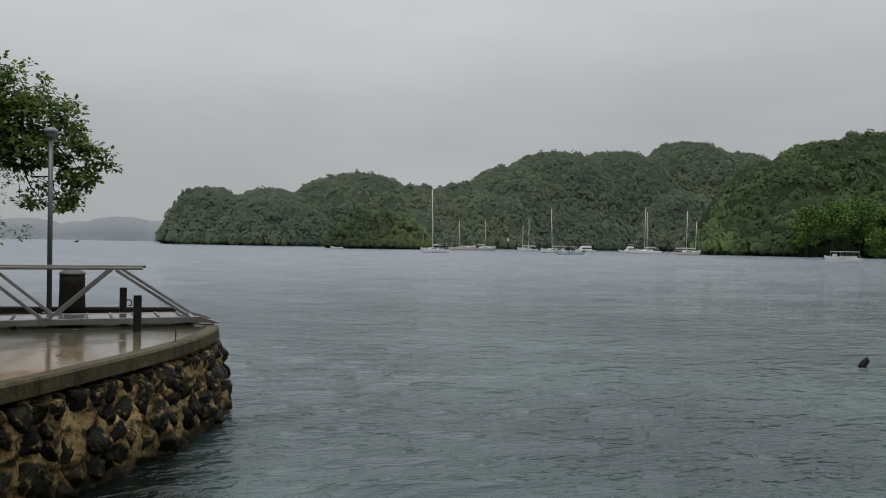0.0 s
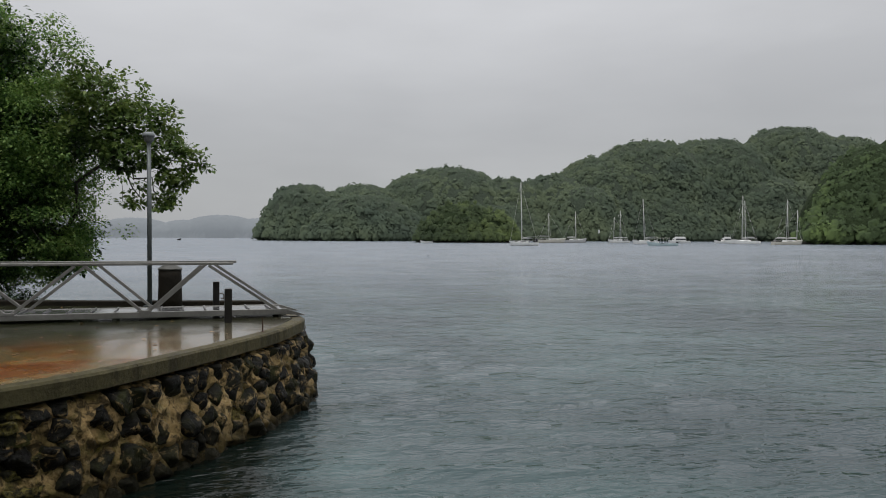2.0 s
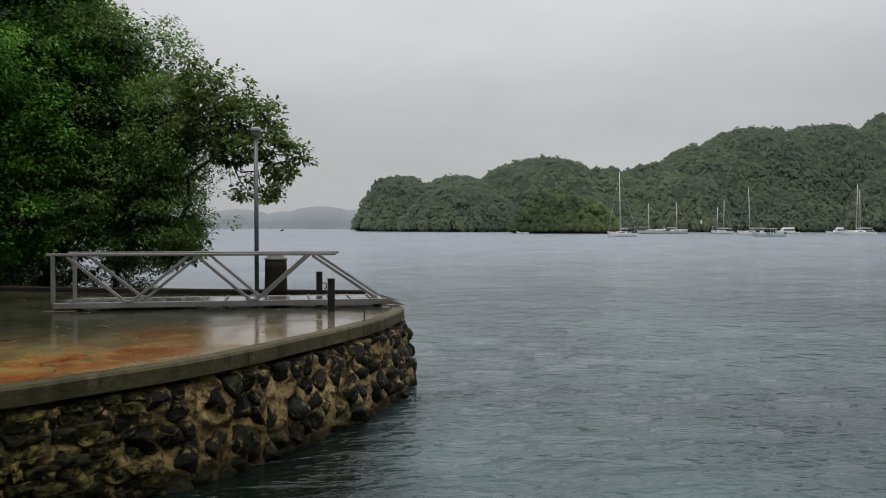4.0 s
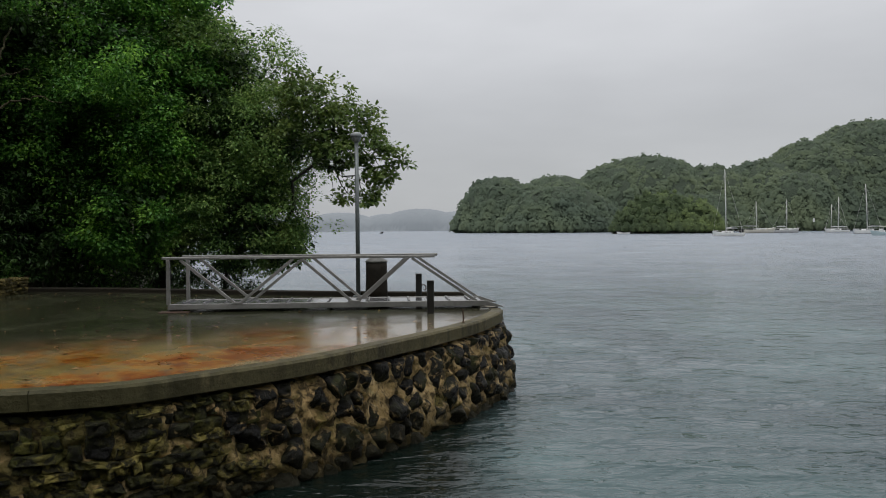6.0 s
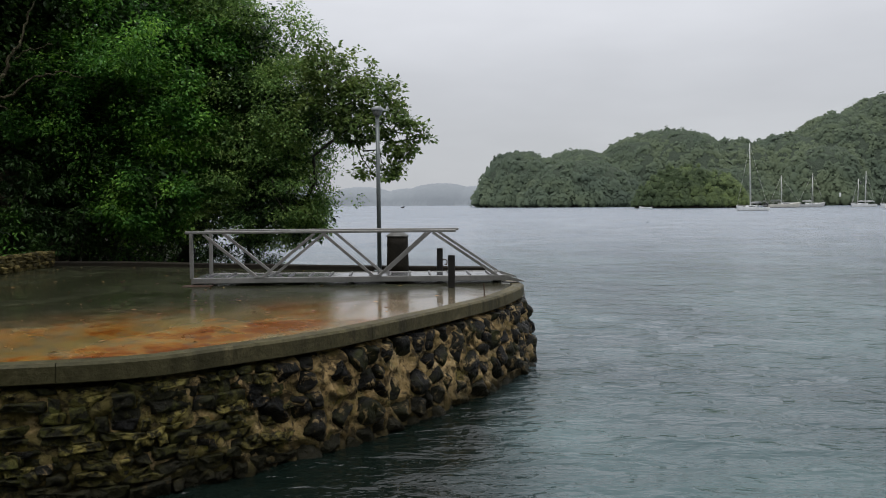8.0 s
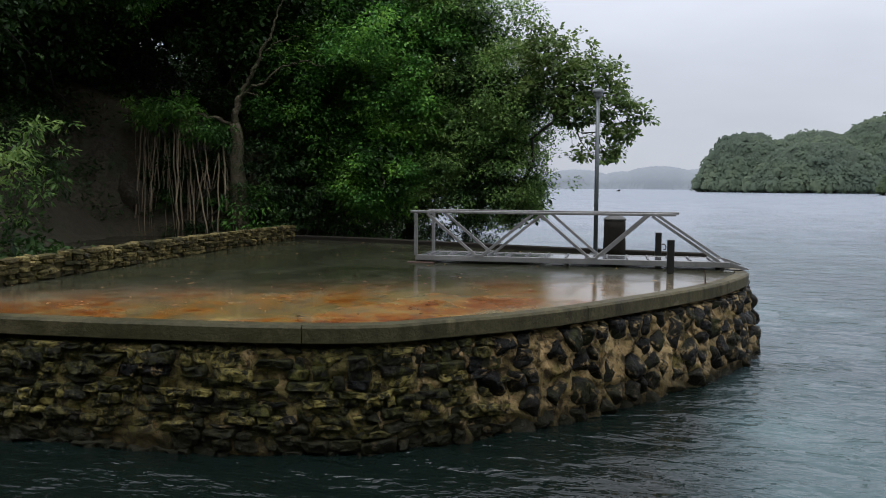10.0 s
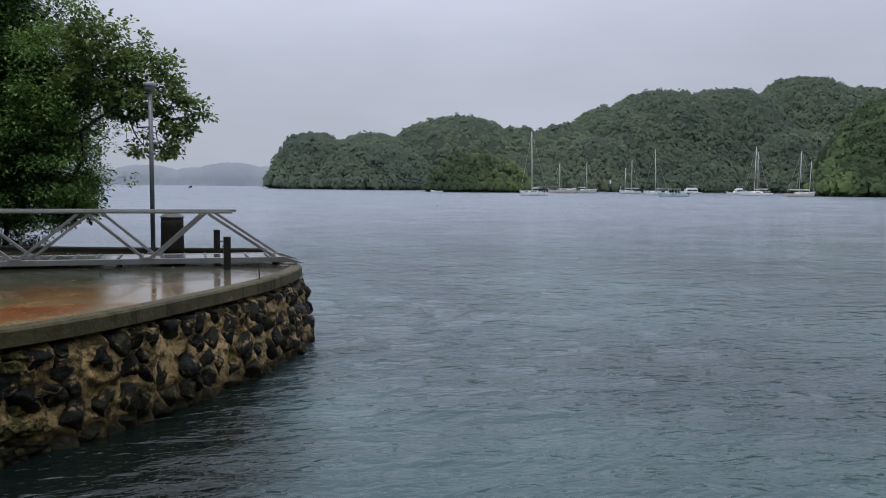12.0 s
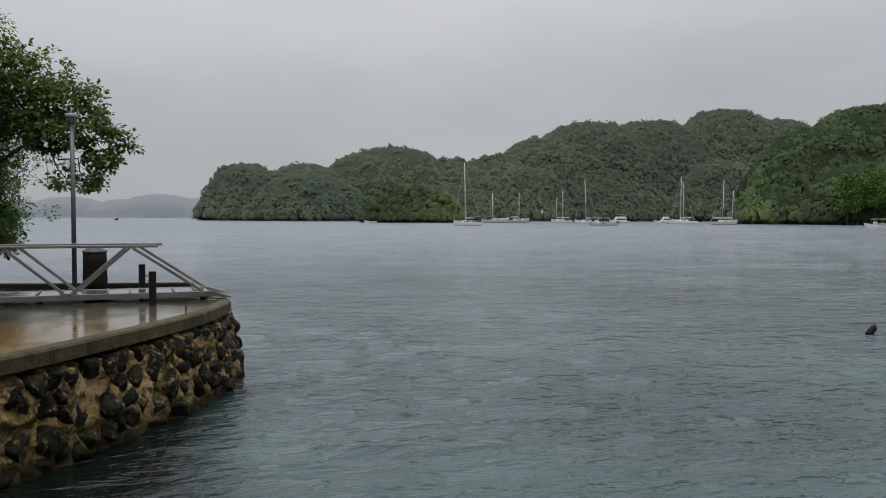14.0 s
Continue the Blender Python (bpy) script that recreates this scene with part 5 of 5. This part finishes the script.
def mooring_pile():
    top = thing("mooring_pile", "thick dark weathered mooring pile with a low conical cap", "mooring pile", (-0.80, 16.02, TOP))
    bm = lathe([(0.215, 0.0), (0.212, 0.2), (0.205, 0.45), (0.207, 0.58), (0.203, 0.74)], 24)
    for v in bm.verts:
        f = 1 + 0.03 * noise.noise((v.co.x * 9, v.co.y * 9, v.co.z * 2))
        v.co.x, v.co.y = v.co.x * f, v.co.y * f
    part("shaft", bm, M_OLDPILE, top, smooth=True)
    part("cap", lathe([(0.206, 0.722), (0.216, 0.730), (0.216, 0.750), (0.196, 0.765), (0.12, 0.815), (0.05, 0.845), (0.01, 0.853)], 24), M_PILECAP, top, "low conical grey cap")


mooring_pile()


def timber_post(at, high, label, cleat):
    top = thing("timber_post", label, "post", at, 4.0, group="black posts on the quay")
    bm = box((-0.055, -0.055, 0.0), (0.055, 0.055, high), 0.008)
    part("post", bm, M_TAR, top)
    if cleat:
        part("ring_bolt", tube(smooth_line([(0.055, 0, high - 0.22), (0.10, 0, high - 0.21), (0.135, 0.0, high - 0.25), (0.125, 0.0, high - 0.31), (0.09, 0, high - 0.30)], 0.02), 0.010, 6), M_RUST, top, "bent iron ring bolt")


timber_post((0.03, 15.25, TOP), 0.545, "square black timber post with a bent ring bolt", True)
timber_post((0.246, 13.36, TOP), 0.535, "square black timber post standing before the gangway", False)


def stub(at):
    top = thing("iron_stub", "rusty iron rod standing up from the edge beam", "iron rod", at)
    part("rod", tube([(0, 0, -0.02), (0.0, 0, 0.12), (-0.006, 0, 0.2)], 0.010, 8), M_RUST, top)
    part("collar", lathe([(0.022, 0.0), (0.024, 0.006), (0.014, 0.012)], 10), M_RUST, top)


stub((0.72, 11.95, TOP + 0.006))


def hanging_chain(at):
    """Short chain down the wall at the point of the quay."""
    top = thing("chain", "short dark rusty chain hanging from the edge beam", "chain", at)
    for n in range(9):
        own = bmesh.new()
        ring = [(0.016 * math.cos(a), 0.0, 0.026 * math.sin(a)) for a in (2 * math.pi * k / 10 for k in range(11))]
        tube(ring, 0.005, 5, own)
        for v in own.verts:
            v.co = (pose(0, 0, -0.02 - n * 0.042, 0, 0, 90 * (n % 2)) @ v.co)
        part("link", own, M_RUST, top)


hanging_chain((1.475, 13.95, TOP - 0.14))


def twig():
    g = random.Random(8)
    top = thing("twig", "small dry forked twig lying on the wet floor", "twig", (-2.9, 11.6, TOP + 0.002), 20)
    part("stem", tube([(0, 0, 0.012), (0.12, 0.02, 0.02), (0.2, 0.0, 0.05), (0.25, -0.02, 0.10)], [0.008, 0.007, 0.005, 0.003], 6), M_DARKBARK, top)
    part("side_shoot", tube([(0.12, 0.02, 0.02), (0.22, 0.1, 0.012), (0.3, 0.12, 0.008)], [0.005, 0.004, 0.003], 5), M_DARKBARK, top)
    for n in range(3):
        bm = bmesh.new()
        a = [bm.verts.new(p) for p in ((0, 0, 0), (0.04, 0.022, 0.008), (0.09, 0, 0.0), (0.04, -0.022, 0.008))]
        bm.faces.new((a[0], a[1], a[2])), bm.faces.new((a[0], a[2], a[3]))
        for v in bm.verts:
            v.co = pose(0.05 + 0.08 * n, g.uniform(-0.04, 0.06), 0.006, 0, 0, g.uniform(0, 360)) @ v.co
        part("dead_leaf", bm, M_LITTER, top)


twig()


def litter():
    g = np.random.default_rng(17)
    n = 170
    x = g.uniform(-8.3, 0.6, n)
    y = g.uniform(7.4, 18.2, n)
    front = np.interp(x, [p[0] for p in FRONT], [p[1] for p in FRONT])
    back = np.interp(x, [-9, -7.96, -5.7, -2.4, 0.95], [18.7, 18.6, 18.0, 17.1, 16.4])
    lie = (y > front + 0.3) & (y < back - 0.2)
    c = np.stack([x, y, np.full(n, TOP + 0.006)], -1)[lie]
    turn, s = g.uniform(0, 6.28, len(c)), g.uniform(0.02, 0.045, len(c))
    w = np.stack([np.cos(turn), np.sin(turn), np.zeros(len(c))], -1) * s[:, None]
    v = np.stack([-np.sin(turn), np.cos(turn), np.zeros(len(c))], -1) * s[:, None] * 0.45
    up = np.array([0, 0, 0.012])
    verts = np.stack([c - w, c + v + up, c + w, c - v + up * 0.4], 1).reshape(-1, 3)
    k = np.arange(len(c))[:, None] * 4
    whole("leaf_litter", raw_mesh("leaf_litter", verts, np.concatenate([k + [0, 2, 1], k + [0, 3, 2]], 1).reshape(-1, 3)), M_LITTER, "fallen yellow and brown leaves on the wet floor", "leaf litter", kind="stuff")


litter()

# ---- afloat ----
def hull_mesh(long, wide, free, sheer=0.25, transom=0.75, deep=0.35):
    """A hull from stern (x = -long/2) to bow, deck at about the height free."""
    bm = bmesh.new()
    rings, steps = [], 14
    for k in range(steps + 1):
        t = k / steps
        x = -long / 2 + long * t
        full = (transom + (1 - transom) * math.sin(min(t / 0.45, 1) * math.pi / 2)) if t < 0.45 else max(math.cos((t - 0.45) / 0.55 * math.pi / 2), 0.0) ** 0.75
        w = wide / 2 * max(full, 0.015)
        top = free * (1 + sheer * (2 * t - 0.7) ** 2 * (1.4 if t > 0.35 else 0.4))
        bow = 0.10 * long * max(t - 0.8, 0) / 0.2
        ring = []
        for f, h in ((1.0, top), (0.97, top * 0.55), (0.86, 0.05), (0.45, -deep * 0.7), (0.0, -deep)):
            ring.append((x - bow * (1 - (h + deep) / (top + deep)) ** 1.5 * 0.9, w * f, h))
        rings.append([bm.verts.new(p) for p in ring] + [bm.verts.new((x_, -y_, z_)) for x_, y_, z_ in ring[-2::-1]])
    m = len(rings[0])
    for a, b in zip(rings, rings[1:]):
        for n in range(m - 1):
            bm.faces.new((a[n], b[n], b[n + 1], a[n + 1]))
        bm.faces.new((a[m - 1], b[m - 1], b[0], a[0]))
    bm.faces.new(rings[0]), bm.faces.new(rings[-1][::-1])
    bmesh.ops.recalc_face_normals(bm, faces=bm.faces[:])
    return bm


def cabin_mesh(x0, x1, wide, z0, z1, rake=0.35):
    bm = bmesh.new()
    w = wide / 2
    low = [(x0, -w), (x1, -w * 0.75), (x1, w * 0.75), (x0, w)]
    high = [(x0 + rake * 0.3, -w * 0.85), (x1 - rake, -w * 0.6), (x1 - rake, w * 0.6), (x0 + rake * 0.3, w * 0.85)]
    a, b = [bm.verts.new((*p, z0)) for p in low], [bm.verts.new((*p, z1)) for p in high]
    for k in range(4):
        bm.faces.new((a[k], a[(k + 1) % 4], b[(k + 1) % 4], b[k]))
    bm.faces.new(a[::-1]), bm.faces.new(b)
    bmesh.ops.recalc_face_normals(bm, faces=bm.faces[:])
    bmesh.ops.bevel(bm, geom=bm.edges[:], offset=0.06, segments=2, affect="EDGES")
    return bm


def outboard(parent, x, y, z):
    cowl = part("outboard", box((x - 0.45, y - 0.2, z), (x + 0.05, y + 0.2, z + 0.6), 0.09), M_TAR, parent, "black outboard motor")
    part("shaft", box((x - 0.28, y - 0.07, z - 0.75), (x - 0.1, y + 0.07, z), 0.02), M_TAR, cowl)


def sailboat(label, at, turn, long, masts, hull=M_WHITE, boom=True, bimini=False, motor=False, twin=False, sail=True, draw=0.16):
    """masts: (x, height, lean aft in metres) each."""
    top = thing("sailboat", label, "sailboat", at, turn, group="boats at anchor")
    wide, free = long * 0.29, long * 0.085 + 0.25
    for y in ((-long * 0.22, long * 0.22) if twin else (0.0,)):
        bm = hull_mesh(long, long * 0.15 if twin else wide, free)
        bmesh.ops.translate(bm, verts=bm.verts[:], vec=(0, y, 0))
        body = part("hull", bm, hull, top)
        stripe = hull_mesh(long * 0.985, (long * 0.15 if twin else wide) * 1.006, free * 0.16, 0.0, 0.75, 0.3)
        bmesh.ops.translate(stripe, verts=stripe.verts[:], vec=(0, y, 0))
        part("boot_stripe", stripe, M_DARKHULL, body, "dark stripe along the waterline")
    deck_w = long * 0.5 if twin else wide * 0.62
    cab = part("cabin", cabin_mesh(-long * 0.16, long * 0.24, deck_w, free * 0.9, free + 0.55, 0.5), M_WHITE, top)
    for s in (-1, 1):
        part("window", box((-long * 0.10, s * deck_w * 0.43 - 0.03, free + 0.16), (long * 0.1, s * deck_w * 0.43 + 0.03, free + 0.36), 0.02), M_TINT, cab, "dark cabin window")
    for n, (x, tall, lean) in enumerate(masts):
        mast = part("mast", tube([(x, 0, free * 0.8), (x - lean * 0.5, 0, tall * 0.55), (x - lean, 0, tall)], [0.13, 0.12, 0.09], 8), M_SPAR, top, smooth=True)
        for f in (0.42, 0.7) if tall > 13 else (0.5,):
            z = tall * f
            part("spreader", bar((x - lean * f, -tall * 0.055, z), (x - lean * f, tall * 0.055, z), 0.07, 0.05, None, 0), M_SPAR, mast)
        if boom:
            part("boom", tube([(x - 0.1, 0, free + 1.25), (x - min(long * 0.36, tall * 0.3), 0, free + 1.3)], 0.09, 8), M_SPAR, mast)
            if sail:
                part("furled_sail", tube([(x - 0.2, 0, free + 1.45), (x - long * 0.15, 0, free + 1.5), (x - long * 0.33, 0, free + 1.42)], [0.16, 0.19, 0.12], 8), M_CANVAS, mast, "furled pale sail on the boom")
        ends = [(long * 0.47, 0, free * 1.2), (-long * 0.46, 0, free), (x - 0.2, wide * 0.47, free), (x - 0.2, -wide * 0.47, free)]
        for end in ends[:2] if n else ends:
            part("stay", tube([(x - lean, 0, tall * 0.98), end], 0.022, 4), M_SPAR, mast)
    if bimini:
        cover = part("bimini", box((-long * 0.44, -wide * 0.42, free + 1.75), (-long * 0.12, wide * 0.42, free + 1.83), 0.03), M_CANVAS, top, "pale canvas cockpit cover")
        for x in (-long * 0.42, -long * 0.14):
            for y in (-wide * 0.38, wide * 0.38):
                part("strut", tube([(x, y, free * 0.9), (x, y, free + 1.76)], 0.03, 5), M_SPAR, cover)
    if motor:
        part("liferaft", box((-long * 0.47, -0.6, free + 0.15), (-long * 0.33, 0.6, free + 1.2), 0.15), M_TAR, top, "dark dinghy bundled on the stern")
    rail = part("rail", tube([(long * 0.46, 0, free * 1.2 + 0.55), (long * 0.3, wide * 0.3, free + 0.6), (-long * 0.46, wide * 0.36, free + 0.55)], 0.025, 5), M_SPAR, top)
    part("rail", tube([(long * 0.46, 0, free * 1.2 + 0.55), (long * 0.3, -wide * 0.3, free + 0.6), (-long * 0.46, -wide * 0.36, free + 0.55)], 0.025, 5), M_SPAR, top)
    return top


def motorboat(label, at, turn, long, canopy=None, engines=0, cabin=None, hull=M_WHITE, flybridge=False, seats=0, wide=None):
    top = thing("motorboat", label, "motorboat", at, turn, group="boats at anchor")
    wide = wide or long * 0.3
    free = long * 0.06 + 0.35
    body = part("hull", hull_mesh(long, wide, free, 0.3, 0.85), hull, top)
    part("rubbing_strake", bar((-long * 0.49, wide * 0.42, free * 0.92), (long * 0.1, wide * 0.5, free * 0.95), 0.06, 0.08), M_DARKHULL, body)
    part("rubbing_strake", bar((-long * 0.49, -wide * 0.42, free * 0.92), (long * 0.1, -wide * 0.5, free * 0.95), 0.06, 0.08), M_DARKHULL, body)
    if cabin:
        x0, x1, h = cabin
        cab = part("cabin", cabin_mesh(x0 * long, x1 * long, wide * 0.8, free * 0.85, free + h, 0.7), M_WHITE, top)
        for s in (-1, 1):
            part("window", box((x0 * long + 0.4, s * wide * 0.37 - 0.03, free + h * 0.42), (x1 * long - 1.2, s * wide * 0.37 + 0.03, free + h * 0.8), 0.02), M_TINT, cab, "dark cabin window")
        part("windscreen", box((x1 * long - 0.72, -wide * 0.22, free + h * 0.42), (x1 * long - 0.4, wide * 0.22, free + h * 0.82), 0.03), M_TINT, cab, "dark windscreen")
        if flybridge:
            part("flybridge", cabin_mesh(x0 * long + 0.3, x1 * long - 1.3, wide * 0.6, free + h * 0.95, free + h + 0.6, 0.4), M_WHITE, top)
            part("roof", box((x0 * long + 0.2, -wide * 0.3, free + h + 1.5), (x1 * long - 1.8, wide * 0.3, free + h + 1.58), 0.03), M_CANVAS, top)
            for x in (x0 * long + 0.4, x1 * long - 2.0):
                for y in (-wide * 0.26, wide * 0.26):
                    part("strut", tube([(x, y, free + h + 0.5), (x, y, free + h + 1.52)], 0.03, 5), M_SPAR, top)
    if canopy:
        x0, x1, h = canopy
        cover = part("canopy", box((x0 * long, -wide * 0.47, free + h), (x1 * long, wide * 0.47, free + h + 0.14), 0.05), M_CREAM, top, "flat pale canopy")
        count = max(2, int((x1 - x0) * long / 1.5) + 1)
        for k in range(count):
            x = x0 * long + 0.15 + ((x1 - x0) * long - 0.3) * k / (count - 1)
            for y in (-wide * 0.42, wide * 0.42):
                part("canopy_post", tube([(x, y, free * 0.85), (x, y, free + h + 0.02)], 0.035, 5), M_SPAR, cover)
        part("console", box((long * 0.16, -0.5, free * 0.6), (long * 0.24, 0.5, free + 1.0), 0.05), M_WHITE, top)
    for n in range(seats):
        x = -long * 0.36 + n * long * 0.13
        for y in (-wide * 0.22, wide * 0.22):
            part("seat", box((x, y - wide * 0.13, free * 0.5), (x + 0.5, y + wide * 0.13, free + 0.55), 0.06), M_WHITE, top)
    for n in range(engines):
        outboard(top, -long / 2 + 0.05, (n - (engines - 1) / 2) * 0.62, free * 0.95)
    return top


def afloat():
    sailboat("white sloop at anchor with a tall bare mast and canvas cover", (86.5, 235, 0), 150, 9.0, [(0.6, 19.4, -0.4)], bimini=True, motor=True)
    sailboat("old pale motor sailer with a cluttered deck and short mast", (140.3, 345, 0), 10, 15, [(-1.5, 13.5, 0.2)], M_CREAM, bimini=True)
    sailboat("low grey sloop moored far off before the woods", (154.3, 352, 0), 5, 13, [(0.5, 14.5, -0.2)], M_CANVAS)
    sailboat("small white ketch with two bare masts", (176.8, 352, 0), 176, 10.5, [(-0.8, 15.4, 0.0), (2.4, 12.2, 0.2)])
    sailboat("white sloop with a raked mast behind a motorboat", (155.5, 287, 0), 174, 10.5, [(0.2, 17.6, -0.8)], bimini=True)
    motorboat("open pale blue motorboat with a canopy and two black outboards", (128.1, 226, 0), 172, 9.6, canopy=(-0.22, 0.2, 1.55), engines=2, hull=M_BLUE)
    motorboat("white cabin cruiser with a flybridge and dark windows", (202, 341, 0), 178, 11, cabin=(-0.3, 0.3, 1.5), flybridge=True)
    motorboat("white sports cruiser moored below the woods", (221.8, 335, 0), 178, 10, cabin=(-0.34, 0.12, 1.6), flybridge=True)
    sailboat("white catamaran with a tall mast", (206.2, 297, 0), 168, 11.5, [(0.8, 20.2, 0.2)], twin=True, bimini=True)
    sailboat("slim white sloop lying alongside the catamaran", (213.7, 307, 0), 172, 12, [(-0.2, 18.5, -0.5)], M_CANVAS)
    sailboat("pale ketch with a straight sheer and two masts", (200.6, 262, 0), -4, 12.2, [(-0.6, 17.0, -0.4), (3.6, 13.2, -0.3)], M_CREAM)
    motorboat("long white open tour boat with a flat canopy and seats", (172, 161.5, 0), 160, 9.6, canopy=(-0.42, 0.28, 1.55), engines=1, seats=4, wide=2.4)
    motorboat("low white skiff lying off the islet", (82, 345, 0), 176, 5.4, engines=1)
    motorboat("white motorboat far off below the misty hills", (-131, 1140, 0), 0, 15, cabin=(-0.3, 0.3, 2.2))
    motorboat("white motorboat far off below the hills", (-15, 1140, 0), 0, 17, cabin=(-0.3, 0.3, 2.2), flybridge=True)


afloat()


def driftwood(at, turn, size, label):
    """A black waterlogged stump just above the water."""
    top = thing("driftwood", label, "driftwood", at, turn)
    bm = bmesh.new()
    limb(bm, (-0.40 * size, 0, -0.06), (0.16 * size, 0.02, 0.24 * size), 0.20 * size, 0.17 * size, 0.03, 6, 7, 9)
    part("trunk", mesh_of("trunk", bm, True), M_BLACKWOOD, top)
    bm = bmesh.new()
    limb(bm, (0.05 * size, 0, 0.08), (0.34 * size, 0.05, 0.42 * size), 0.10 * size, 0.05 * size, 0, 9, 4, 7)
    part("snag", mesh_of("snag", bm, True), M_BLACKWOOD, top)


driftwood((15.95, 14.6, 0.10), 10, 0.42, "black waterlogged stump sticking out of the water")
driftwood((25.6, 106, 0), 40, 0.55, "dark drifting log far out on the water")
driftwood((-30.5, 520, 0), 20, 3.0, "small dark mooring stump far off")


def channel_marker(at):
    top = thing("channel_marker", "white channel marker board on a post off the island", "marker", at)
    part("post", tube([(0, 0, -1.5), (0, 0, 3.0), (0, 0, 7.2)], 0.08, 8), M_OLDPILE, top)
    part("board", box((-0.5, -0.2, 5.2), (0.5, -0.12, 7.4), 0.02), M_WHITE, top, "plain white board")


channel_marker((222.6, 470, 0))

# ---- the single stones of the walls ----
quay_stones()
low_wall()
